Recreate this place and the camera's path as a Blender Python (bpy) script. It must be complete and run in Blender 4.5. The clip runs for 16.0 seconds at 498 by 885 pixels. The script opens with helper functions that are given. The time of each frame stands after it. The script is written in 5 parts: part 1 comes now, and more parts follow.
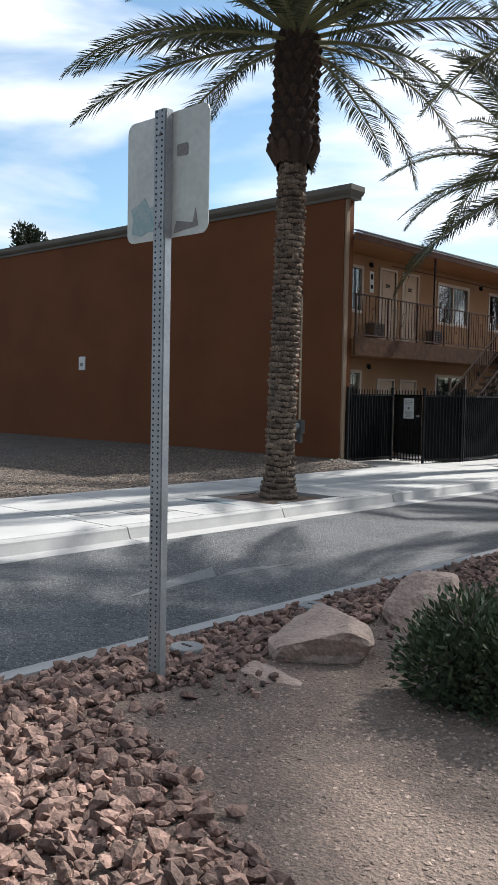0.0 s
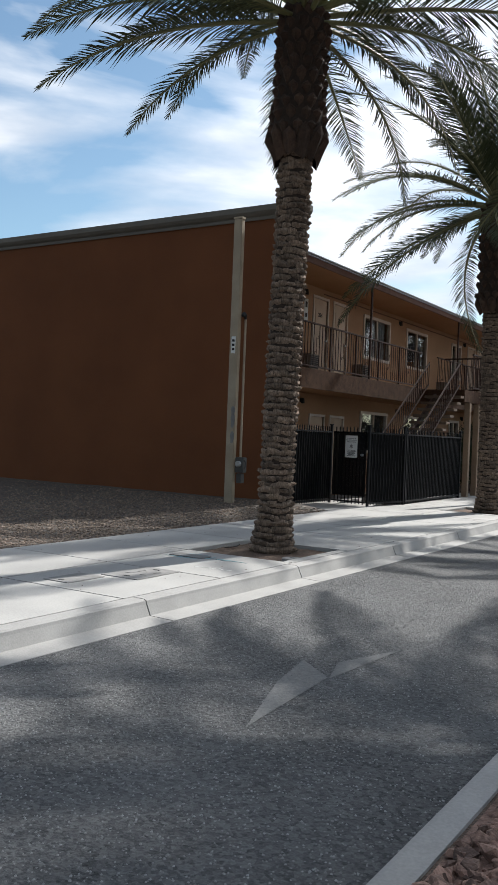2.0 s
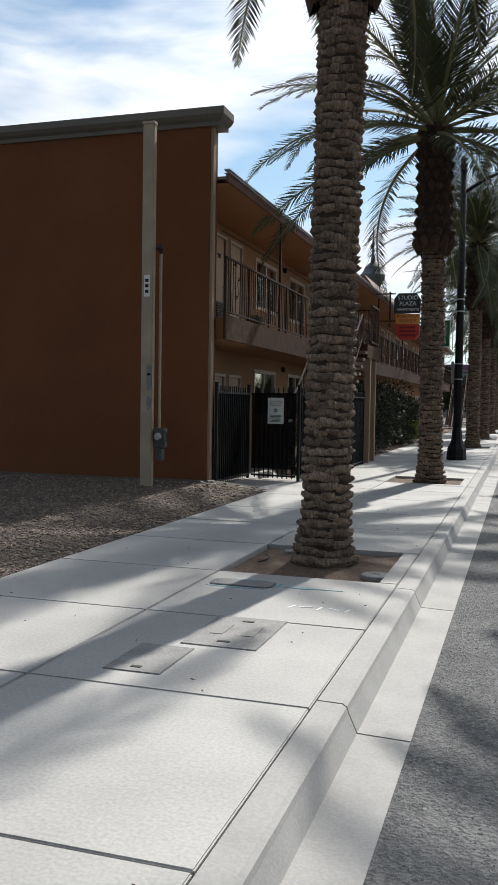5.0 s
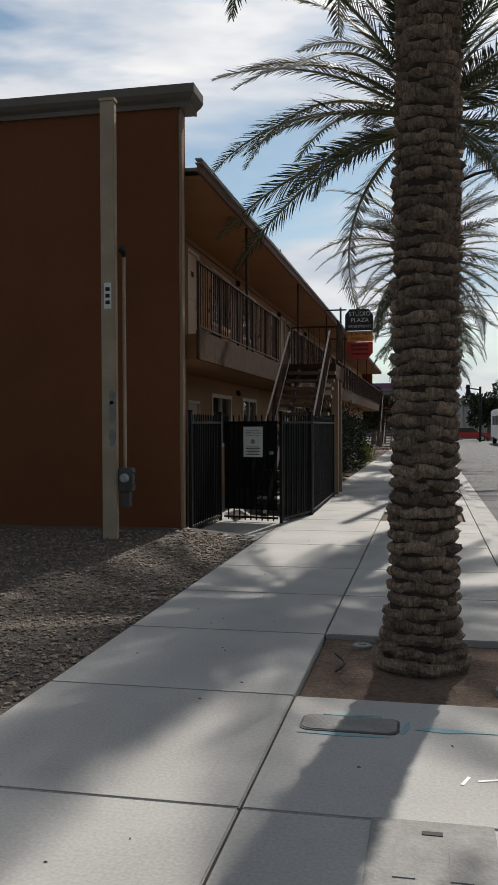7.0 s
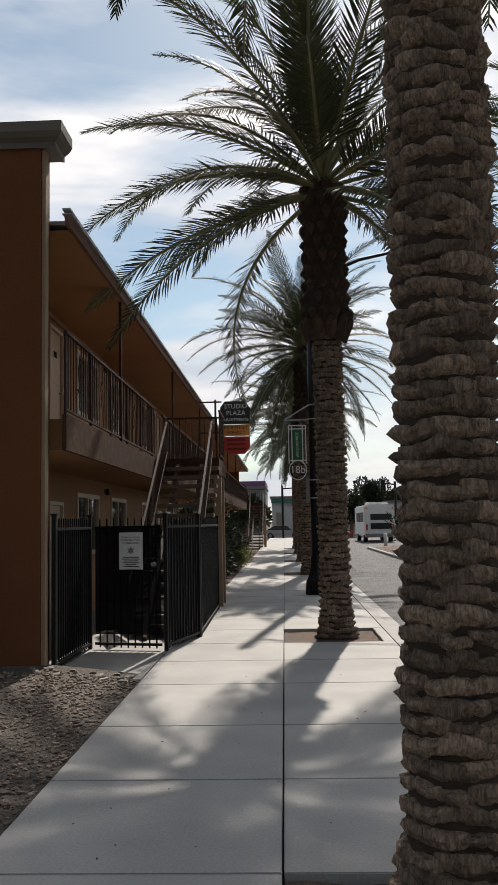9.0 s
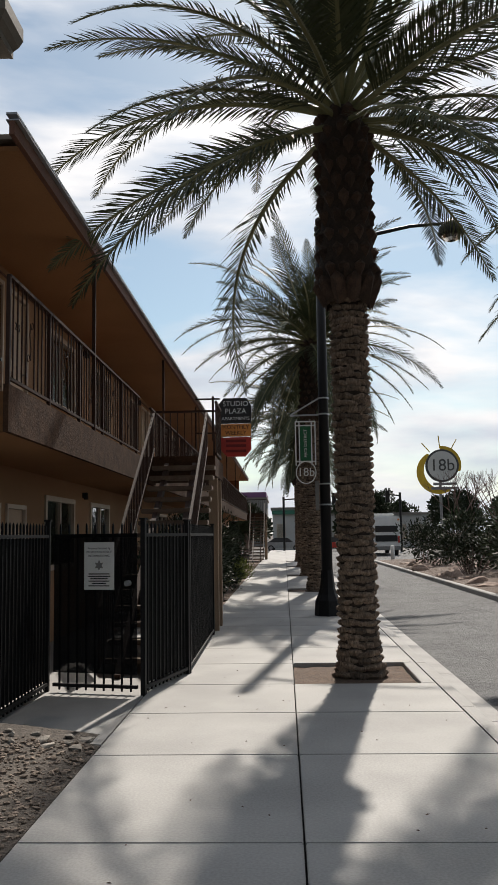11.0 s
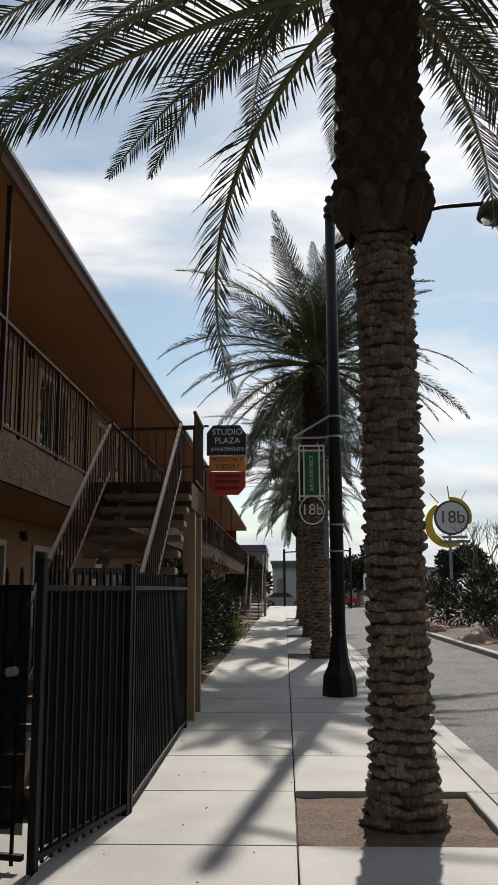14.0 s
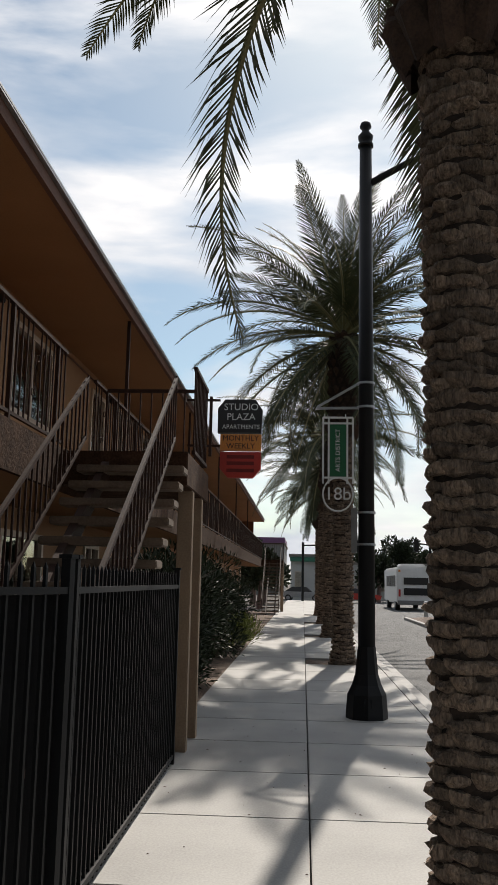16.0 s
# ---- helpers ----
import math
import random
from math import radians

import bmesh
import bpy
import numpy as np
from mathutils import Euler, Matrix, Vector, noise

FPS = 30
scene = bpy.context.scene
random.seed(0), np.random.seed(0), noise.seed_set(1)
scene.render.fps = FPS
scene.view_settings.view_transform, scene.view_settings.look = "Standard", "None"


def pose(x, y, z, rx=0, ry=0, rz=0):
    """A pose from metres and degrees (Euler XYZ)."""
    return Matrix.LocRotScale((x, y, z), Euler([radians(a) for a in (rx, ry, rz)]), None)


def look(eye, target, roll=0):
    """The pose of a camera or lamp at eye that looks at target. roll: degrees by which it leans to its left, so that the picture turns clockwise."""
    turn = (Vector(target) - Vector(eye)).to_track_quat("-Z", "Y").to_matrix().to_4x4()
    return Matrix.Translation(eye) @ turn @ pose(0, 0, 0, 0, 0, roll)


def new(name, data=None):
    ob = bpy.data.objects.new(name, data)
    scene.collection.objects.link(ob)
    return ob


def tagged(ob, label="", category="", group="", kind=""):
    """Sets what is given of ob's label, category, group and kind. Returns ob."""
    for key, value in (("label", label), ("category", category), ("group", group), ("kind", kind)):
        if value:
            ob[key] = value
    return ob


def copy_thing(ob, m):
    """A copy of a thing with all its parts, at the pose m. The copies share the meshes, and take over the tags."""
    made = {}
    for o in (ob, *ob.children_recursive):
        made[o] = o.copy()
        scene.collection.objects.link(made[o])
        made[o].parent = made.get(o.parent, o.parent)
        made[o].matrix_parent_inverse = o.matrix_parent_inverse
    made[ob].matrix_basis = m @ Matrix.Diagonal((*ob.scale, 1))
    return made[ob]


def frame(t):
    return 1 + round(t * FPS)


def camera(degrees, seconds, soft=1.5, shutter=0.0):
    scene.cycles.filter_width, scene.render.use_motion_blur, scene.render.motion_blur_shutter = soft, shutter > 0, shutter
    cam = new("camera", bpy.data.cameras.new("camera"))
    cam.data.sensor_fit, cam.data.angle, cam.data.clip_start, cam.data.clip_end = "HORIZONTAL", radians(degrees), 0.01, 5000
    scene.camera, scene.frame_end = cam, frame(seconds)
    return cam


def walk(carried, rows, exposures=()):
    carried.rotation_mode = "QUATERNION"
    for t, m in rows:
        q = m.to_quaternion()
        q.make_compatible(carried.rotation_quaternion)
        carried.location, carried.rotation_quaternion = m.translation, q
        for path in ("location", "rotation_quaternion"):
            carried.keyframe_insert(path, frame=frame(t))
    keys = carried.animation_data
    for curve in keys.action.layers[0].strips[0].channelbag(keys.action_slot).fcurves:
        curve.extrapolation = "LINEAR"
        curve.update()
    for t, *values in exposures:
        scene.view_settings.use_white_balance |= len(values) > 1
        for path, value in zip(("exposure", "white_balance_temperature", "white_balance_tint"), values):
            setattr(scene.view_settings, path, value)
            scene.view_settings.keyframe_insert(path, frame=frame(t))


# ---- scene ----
cam = camera(32.2, 16.0)
METRES, EYE, TILT, LEAN, TURN = 21.2, 1.70, 0.0, 0.0, 42.7
ROWS = [
    (0.0, 0.0, 0.0, 0.0, 0.06, -3.08, -1.07),
    (0.5, -0.0261, 0.027, -0.0003, -0.58, -1.65, 0.27),
    (1.0, -0.0489, 0.0571, -0.0018, -2.88, -1.62, -1.02),
    (1.5, -0.0707, 0.0833, -0.0028, -2.62, -1.04, -2.19),
    (2.0, -0.0912, 0.1118, -0.0035, -10.41, -0.45, -2.22),
    (2.5, -0.1155, 0.1411, -0.0043, -10.77, -0.99, -1.91),
    (3.0, -0.1323, 0.1733, -0.005, -10.75, -2.33, -1.82),
    (3.5, -0.1471, 0.2066, -0.0057, -11.33, -2.11, -1.04),
    (4.0, -0.1577, 0.2355, -0.0056, -15.97, -3.64, -0.35),
    (4.5, -0.1648, 0.2703, -0.0056, -21.9, -3.28, -0.76),
    (7.0, -0.1647, 0.4295, 0.0018, -31.07, -1.12, 0.25),
    (7.5, -0.1572, 0.4549, 0.0034, -35.74, 0.35, 1.03),
    (8.0, -0.1486, 0.4811, 0.0045, -37.61, 2.74, 1.28),
    (8.5, -0.1351, 0.5072, 0.005, -39.12, 3.88, 1.39),
    (9.0, -0.1183, 0.5294, 0.0056, -40.36, 5.32, 1.14),
    (11.5, -0.0218, 0.6443, 0.0032, -40.23, 6.64, 0.69),
    (12.0, -0.0032, 0.666, 0.0041, -39.22, 8.21, 0.32),
    (12.5, 0.0183, 0.6902, 0.004, -39.06, 8.96, 0.32),
    (13.0, 0.0381, 0.713, 0.0044, -39.09, 9.08, 0.37),
    (13.5, 0.0613, 0.7334, 0.0044, -40.4, 9.06, 0.59),
    (14.0, 0.0798, 0.7516, 0.0036, -40.35, 9.66, 0.25),
    (14.5, 0.1002, 0.7699, 0.0039, -40.85, 9.52, -0.1),
    (15.0, 0.1185, 0.7892, 0.0049, -40.75, 11.04, -1.36),
    (15.5, 0.136, 0.81, 0.0066, -41.1, 11.87, -1.47),
    (16.0, 0.1531, 0.8311, 0.0072, -39.16, 9.15, -1.12),
]
walk(cam, [(t, pose(0, 0, EYE, TILT, LEAN, TURN) @ pose(METRES * x, METRES * y, METRES * z, 90 + pitch, roll, yaw)) for t, x, y, z, yaw, pitch, roll in ROWS],
     [(0.0, 0.82, 6100, 10), (1.0, 0.76, 6050, 10), (2.0, 0.5, 6200, 10), (3.0, 0.42, 6280, 10), (4.5, 0.4, 6250, 10), (7.0, -0.05, 6550, 11), (7.5, -0.32, 6600, 11), (8.0, -0.02, 6700, 12),
      (8.5, 0.1, 6800, 13), (9.0, 0.16, 6800, 13), (11.5, 0.16, 6700, 12), (13.0, 0.12, 6700, 12), (14.0, 0.12, 6700, 12), (15.0, 0.16, 6650, 11), (16.0, 0.18, 6750, 12)])

# ---- world and sun ----
SUN_EL, SUN_AZ = radians(43.7), radians(8.8)
sun_way = Vector((math.sin(SUN_AZ) * math.cos(SUN_EL), math.cos(SUN_AZ) * math.cos(SUN_EL), math.sin(SUN_EL)))
world = bpy.data.worlds.new("sky")
scene.world = world
world.use_nodes = True
wn, wl = world.node_tree.nodes, world.node_tree.links
wn.clear()
sky = wn.new("ShaderNodeTexSky")
sky.sky_type, sky.sun_disc, sky.sun_elevation, sky.sun_rotation = "NISHITA", False, SUN_EL, SUN_AZ
sky.dust_density, sky.ozone_density = 0.6, 0.3
wco = wn.new("ShaderNodeTexCoord")
wmap = wn.new("ShaderNodeMapping")
wmap.inputs["Scale"].default_value = (1.3, 1.3, 5.0)
wmap.inputs["Rotation"].default_value = (0.12, 0.1, 0.5)
cloud = wn.new("ShaderNodeTexNoise")
cloud.inputs["Scale"].default_value, cloud.inputs["Detail"].default_value = 2.3, 7.0
cloud.inputs["Roughness"].default_value, cloud.inputs["Distortion"].default_value = 0.5, 0.35
cramp = wn.new("ShaderNodeValToRGB")
cramp.color_ramp.elements[0].position, cramp.color_ramp.elements[1].position = 0.38, 0.58
shade = wn.new("ShaderNodeTexNoise")
shade.inputs["Scale"].default_value, shade.inputs["Detail"].default_value = 3.6, 6.0
sramp = wn.new("ShaderNodeValToRGB")
sramp.color_ramp.elements[0].color, sramp.color_ramp.elements[1].color = (0.6, 0.67, 0.76, 1), (1.0, 1.0, 1.0, 1)
sramp.color_ramp.elements[0].position, sramp.color_ramp.elements[1].position = 0.35, 0.62
# cloud is brightest towards the sun and dull opposite to it
facing = wn.new("ShaderNodeVectorMath")
facing.operation = "DOT_PRODUCT"
facing.inputs[1].default_value = sun_way
bright = wn.new("ShaderNodeMapRange")
bright.inputs["From Min"].default_value, bright.inputs["From Max"].default_value = -0.5, 0.95
bright.inputs["To Min"].default_value, bright.inputs["To Max"].default_value = 1.7, 11.5
wl.new(wco.outputs["Generated"], facing.inputs[0])
wl.new(facing.outputs["Value"], bright.inputs["Value"])
lit = wn.new("ShaderNodeVectorMath")
lit.operation = "SCALE"
wl.new(sramp.outputs["Color"], lit.inputs[0])
wl.new(bright.outputs["Result"], lit.inputs["Scale"])
mix = wn.new("ShaderNodeMix")
mix.data_type = "RGBA"
wback, wout = wn.new("ShaderNodeBackground"), wn.new("ShaderNodeOutputWorld")
wback.inputs["Strength"].default_value = 0.088
wl.new(wco.outputs["Generated"], wmap.inputs["Vector"])
wl.new(wmap.outputs["Vector"], cloud.inputs["Vector"])
wl.new(wmap.outputs["Vector"], shade.inputs["Vector"])
wl.new(cloud.outputs["Fac"], cramp.inputs["Fac"])
wl.new(shade.outputs["Fac"], sramp.inputs["Fac"])
wl.new(cramp.outputs["Color"], mix.inputs["Factor"])
tint = wn.new("ShaderNodeVectorMath")
tint.operation = "MULTIPLY"
tint.inputs[1].default_value = (0.92, 1.03, 1.0)
wl.new(sky.outputs["Color"], tint.inputs[0])
wl.new(tint.outputs["Vector"], mix.inputs["A"])
wl.new(lit.outputs["Vector"], mix.inputs["B"])
wl.new(mix.outputs["Result"], wback.inputs["Color"])
wl.new(wback.outputs["Background"], wout.inputs["Surface"])
sun = new("sun", bpy.data.lights.new("sun", "SUN"))
sun.data.energy, sun.data.angle, sun.data.color = 5.0, radians(0.9), (1.0, 0.95, 0.87)
sun.matrix_world = look((0, 0, 60), Vector((0, 0, 60)) - sun_way)


# ---- materials ----
def mat(name, base, dark=None, rough=0.8, scale=6.0, fine=80.0, bump=0.2, metal=0.0, vary=0.0, amount=0.6, dist=0.01, spec=0.5, stretch=(1, 1, 1), voronoi=0.0, island=False):
    """A surface with stains at one scale, grain at another and fine relief."""
    m = bpy.data.materials.new(name)
    m.use_nodes = True
    n, l = m.node_tree.nodes, m.node_tree.links
    b = n["Principled BSDF"]
    b.inputs["Roughness"].default_value, b.inputs["Metallic"].default_value = rough, metal
    b.inputs["Specular IOR Level"].default_value = spec
    dark = dark or tuple(c * 0.6 for c in base)
    co = n.new("ShaderNodeTexCoord")
    mp = n.new("ShaderNodeMapping")
    mp.inputs["Scale"].default_value = stretch
    geo = n.new("ShaderNodeNewGeometry")
    l.new(geo.outputs["Position"], mp.inputs["Vector"])
    big, small = n.new("ShaderNodeTexNoise"), n.new("ShaderNodeTexNoise")
    big.inputs["Scale"].default_value, big.inputs["Detail"].default_value = scale, 5
    small.inputs["Scale"].default_value, small.inputs["Detail"].default_value = fine, 3
    for t in (big, small):
        l.new(mp.outputs["Vector"], t.inputs["Vector"])
    r1 = n.new("ShaderNodeMapRange")
    r1.inputs["From Min"].default_value, r1.inputs["From Max"].default_value = 0.3, 0.7
    l.new(big.outputs["Fac"], r1.inputs["Value"])
    r2 = n.new("ShaderNodeMapRange")
    r2.inputs["From Min"].default_value, r2.inputs["From Max"].default_value = 0.3, 0.7
    l.new(small.outputs["Fac"], r2.inputs["Value"])
    av = n.new("ShaderNodeMix")
    av.inputs["Factor"].default_value = 0.45
    l.new(r1.outputs["Result"], av.inputs["A"])
    l.new(r2.outputs["Result"], av.inputs["B"])
    fac = av.outputs["Result"]
    if voronoi:
        vo = n.new("ShaderNodeTexVoronoi")
        vo.inputs["Scale"].default_value = voronoi
        l.new(mp.outputs["Vector"], vo.inputs["Vector"])
        av2 = n.new("ShaderNodeMix")
        av2.inputs["Factor"].default_value = 0.5
        sp = n.new("ShaderNodeSeparateColor")
        l.new(vo.outputs["Color"], sp.inputs["Color"])
        l.new(fac, av2.inputs["A"])
        l.new(sp.outputs["Red"], av2.inputs["B"])
        fac = av2.outputs["Result"]
    mx = n.new("ShaderNodeMix")
    mx.data_type = "RGBA"
    mx.inputs["A"].default_value, mx.inputs["B"].default_value = (*dark, 1), (*base, 1)
    l.new(fac, mx.inputs["Factor"])
    col = mx.outputs["Result"]
    if vary:
        hs = n.new("ShaderNodeHueSaturation")
        mr = n.new("ShaderNodeMapRange")
        mr.inputs["To Min"].default_value, mr.inputs["To Max"].default_value = 1 - vary, 1 + vary
        if island:
            l.new(geo.outputs["Random Per Island"], mr.inputs["Value"])
        else:
            oi = n.new("ShaderNodeObjectInfo")
            l.new(oi.outputs["Random"], mr.inputs["Value"])
        l.new(mr.outputs["Result"], hs.inputs["Value"])
        l.new(col, hs.inputs["Color"])
        col = hs.outputs["Color"]
    l.new(col, b.inputs["Base Color"])
    if bump:
        bp = n.new("ShaderNodeBump")
        bp.inputs["Strength"].default_value, bp.inputs["Distance"].default_value = bump, dist
        l.new(fac if voronoi else small.outputs["Fac"], bp.inputs["Height"])
        l.new(bp.outputs["Normal"], b.inputs["Normal"])
    return m


ASPHALT = mat("asphalt", (0.16, 0.16, 0.16), (0.008, 0.009, 0.01), 0.85, 1.2, 55, 1.0, dist=0.03, voronoi=44)
CONCRETE = mat("concrete", (0.43, 0.42, 0.4), (0.26, 0.255, 0.245), 0.85, 1.1, 60, 0.25, vary=0.05, dist=0.004)
JOINT = mat("joint", (0.09, 0.085, 0.08), (0.03, 0.03, 0.03), 0.95)
KERB = mat("kerb_concrete", (0.37, 0.36, 0.345), (0.25, 0.245, 0.235), 0.85, 2.5, 70, 0.3, vary=0.05, dist=0.004)
STUCCO = mat("stucco", (0.185, 0.07, 0.028), (0.12, 0.044, 0.018), 0.92, 0.7, 90, 0.6, dist=0.012, spec=0.25)
TRIM = mat("trim_paint", (0.17, 0.155, 0.13), (0.11, 0.1, 0.085), 0.7, 1.5, 60, 0.15, spec=0.3)
EDGE = mat("cream_edge", (0.36, 0.26, 0.18), (0.26, 0.18, 0.12), 0.85, 1.5, 60, 0.3)
TAN = mat("tan_stucco", (0.4, 0.235, 0.135), (0.29, 0.165, 0.09), 0.9, 0.9, 90, 0.5, dist=0.01, spec=0.25)
SOFFIT = mat("soffit_paint", (0.36, 0.185, 0.085), (0.27, 0.135, 0.06), 0.85, 0.8, 60, 0.2, spec=0.25)
BROWN = mat("brown_wood", (0.17, 0.075, 0.045), (0.09, 0.04, 0.025), 0.75, 4, 60, 0.4)
DECKFACE = mat("deck_fascia", (0.105, 0.057, 0.035), (0.025, 0.013, 0.009), 0.95, 6, 40, 0.6, dist=0.012, spec=0.1)
IRON = mat("brown_iron", (0.055, 0.028, 0.02), (0.03, 0.015, 0.011), 0.65, 10, 90, 0.15, spec=0.2)
BLACK = mat("black_iron", (0.011, 0.011, 0.012), (0.006, 0.006, 0.007), 0.6, 6, 90, 0.1, spec=0.2)
MESHP = mat("black_sheet", (0.008, 0.008, 0.009), (0.005, 0.005, 0.005), 0.8, 4, 200, 0.2, spec=0.1)
DOORP = mat("door_paint", (0.55, 0.4, 0.28), (0.45, 0.32, 0.22), 0.6, 3, 60, 0.1)
FRAMEW = mat("window_frame_paint", (0.6, 0.5, 0.4), (0.5, 0.4, 0.32), 0.5, 6, 80, 0.1)
# near-black in place of the shade inside unlit rooms
ROOMSHADE = mat("unlit_room_shade", (0.03, 0.028, 0.026), (0.015, 0.014, 0.013), 0.9)
CURTAIN = mat("curtain", (0.55, 0.55, 0.55), (0.4, 0.4, 0.4), 0.9, 3, 40, 0.2, stretch=(8, 8, 0.5))
TREADM = mat("worn_tread", (0.22, 0.16, 0.115), (0.1, 0.07, 0.05), 0.85, 5, 50, 0.4)
ACGREY = mat("ac_case", (0.2, 0.16, 0.12), (0.12, 0.09, 0.07), 0.6)
PIPE = mat("cream_pipe", (0.42, 0.35, 0.25), (0.27, 0.215, 0.15), 0.7, 3, 50, 0.2)
GALV = mat("galvanised_steel", (0.42, 0.43, 0.44), (0.28, 0.29, 0.3), 0.45, 5, 60, 0.15, metal=0.7)
SIGNBACK = mat("aluminium_sheet", (0.62, 0.62, 0.58), (0.45, 0.46, 0.42), 0.5, 4, 30, 0.05, metal=0.35)
TEALSTAIN = mat("teal_sticker_rest", (0.2, 0.36, 0.38), (0.42, 0.46, 0.45), 0.7, 18, 60, 0.1)
HOLE = mat("hole", (0.02, 0.02, 0.02))
GRAVEL = mat("lot_gravel", (0.125, 0.102, 0.083), (0.03, 0.025, 0.021), 0.95, 1.3, 40, 1.0, dist=0.04, voronoi=38)
DIRT = mat("dirt", (0.23, 0.163, 0.127), (0.06, 0.048, 0.038), 0.95, 1.8, 70, 1.0, dist=0.03, voronoi=75)
WELL = mat("tree_well_soil", (0.17, 0.112, 0.077), (0.055, 0.036, 0.026), 0.95, 6, 60, 1.0, dist=0.02, voronoi=45)
ROCKRED = mat("crushed_red_rock", (0.31, 0.195, 0.15), (0.06, 0.034, 0.026), 0.9, 22, 80, 0.7, vary=0.6)
ROCKRED2 = mat("crushed_red_rock_far", (0.29, 0.183, 0.142), (0.06, 0.034, 0.026), 0.9, 22, 80, 0.7, vary=0.6, island=True)
CHIP = mat("road_chip", (0.26, 0.26, 0.255), (0.13, 0.13, 0.13), 0.85, 14, 70, 0.3, vary=0.5, island=True)
METERM = mat("dark_meter_box", (0.09, 0.09, 0.085), (0.05, 0.05, 0.048), 0.6)
GRIT = mat("tan_grit", (0.32, 0.24, 0.19), (0.15, 0.11, 0.088), 0.9, 14, 70, 0.4, vary=0.5, island=True)
COLUMN = mat("column_paint", (0.33, 0.235, 0.155), (0.22, 0.15, 0.1), 0.85, 2, 60, 0.3)
TOWERM = mat("tower_steel", (0.12, 0.14, 0.17), (0.08, 0.09, 0.11), 0.7, 0.2, 2, 0.0)
PEBBLE = mat("grey_pebble", (0.26, 0.2, 0.155), (0.09, 0.068, 0.052), 0.9, 14, 70, 0.5, vary=0.45, island=True)
BOULDER = mat("boulder", (0.46, 0.35, 0.28), (0.22, 0.15, 0.12), 0.9, 5, 40, 0.8, dist=0.02)
BARK = mat("palm_bark", (0.35, 0.255, 0.185), (0.022, 0.014, 0.01), 0.95, 15, 45, 1.0, stretch=(2.6, 2.6, 0.6), dist=0.025, vary=0.4)
BARKJ = mat("palm_bark_far", (0.35, 0.255, 0.185), (0.022, 0.014, 0.01), 0.95, 15, 45, 1.0, stretch=(2.6, 2.6, 0.6), dist=0.025, vary=0.4, island=True)
# near-black so gaps between leaf bases look shaded; also the fibrous collar's colour
BARKCORE = mat("palm_fibre_and_gap_shade", (0.05, 0.032, 0.022), (0.015, 0.01, 0.007), 0.95, 12, 60, 0.9)
BOOT = mat("palm_boot", (0.085, 0.05, 0.033), (0.02, 0.012, 0.008), 0.95, 10, 70, 0.8, vary=0.3, island=True)
LEAF = mat("palm_leaf", (0.078, 0.092, 0.042), (0.035, 0.045, 0.022), 0.6, 3, 30, 0.0, vary=0.25, spec=0.3)
LEAFY = mat("palm_leaf_stalk", (0.2, 0.19, 0.085), (0.12, 0.12, 0.05), 0.6)
SHRUB = mat("shrub_leaf", (0.08, 0.105, 0.05), (0.03, 0.045, 0.022), 0.6, 5, 30, 0.0, spec=0.3, vary=0.35, island=True)
OLEANDER = mat("oleander_leaf", (0.036, 0.05, 0.022), (0.014, 0.02, 0.01), 0.6, 5, 30, 0.0, spec=0.25, vary=0.35, island=True)
YELLOWG = mat("yellow_green_leaf", (0.3, 0.33, 0.05), (0.2, 0.24, 0.04), 0.6, 5, 30, 0.0, vary=0.3, island=True)
TWIG = mat("bare_twig", (0.2, 0.14, 0.12), (0.12, 0.08, 0.07), 0.9)
LAMPBLACK = mat("black_lamp_paint", (0.01, 0.01, 0.011), (0.006, 0.006, 0.007), 0.5, 4, 60, 0.05, spec=0.25)
WHITEP = mat("white_paint", (0.75, 0.75, 0.73), (0.62, 0.62, 0.6), 0.6, 3, 60, 0.05)
FARWHITE = mat("white_render", (0.6, 0.6, 0.58), (0.5, 0.5, 0.48), 0.85, 0.6, 20, 0.1)
ROADPAINT = mat("worn_road_paint", (0.19, 0.19, 0.185), (0.1, 0.1, 0.1), 0.85, 2, 50, 0.5, voronoi=60)
LIDM = mat("grey_lid", (0.26, 0.255, 0.245), (0.16, 0.155, 0.15), 0.8, 8, 60, 0.4)
TEAL = mat("teal_marking", (0.12, 0.3, 0.36), (0.3, 0.37, 0.37), 0.85, 12, 60, 0.1)
GREEN = mat("green_banner", (0.01, 0.13, 0.05), (0.008, 0.09, 0.035), 0.6, 3, 60, 0.05)
RED = mat("red_sign", (0.55, 0.035, 0.02), (0.3, 0.025, 0.015), 0.5, 3, 60, 0.05)
ORANGE = mat("orange_sign", (0.8, 0.3, 0.06), (0.5, 0.17, 0.03), 0.5, 3, 60, 0.05)
SIGNDARK = mat("dark_sign", (0.02, 0.017, 0.015), (0.012, 0.01, 0.01), 0.5)
INK = mat("ink", (0.02, 0.02, 0.02))
YELLOW = mat("yellow_enamel", (0.65, 0.42, 0.03), (0.5, 0.32, 0.02), 0.5, 4, 60, 0.05)
ROOFM = mat("roofing", (0.3, 0.27, 0.24), (0.2, 0.18, 0.16), 0.9, 2, 40, 0.3)
GLASS = bpy.data.materials.new("window_glass")
GLASS.use_nodes = True
gb = GLASS.node_tree.nodes["Principled BSDF"]
gb.inputs["Base Color"].default_value, gb.inputs["Roughness"].default_value = (0.8, 0.84, 0.84, 1), 0.02
gb.inputs["Transmission Weight"].default_value, gb.inputs["IOR"].default_value = 1.0, 1.5
PERF = mat("perforated_sheet", (0.009, 0.009, 0.01), (0.006, 0.006, 0.006), 0.8, 4, 200, 0.1, spec=0.1)
pn, pl = PERF.node_tree.nodes, PERF.node_tree.links
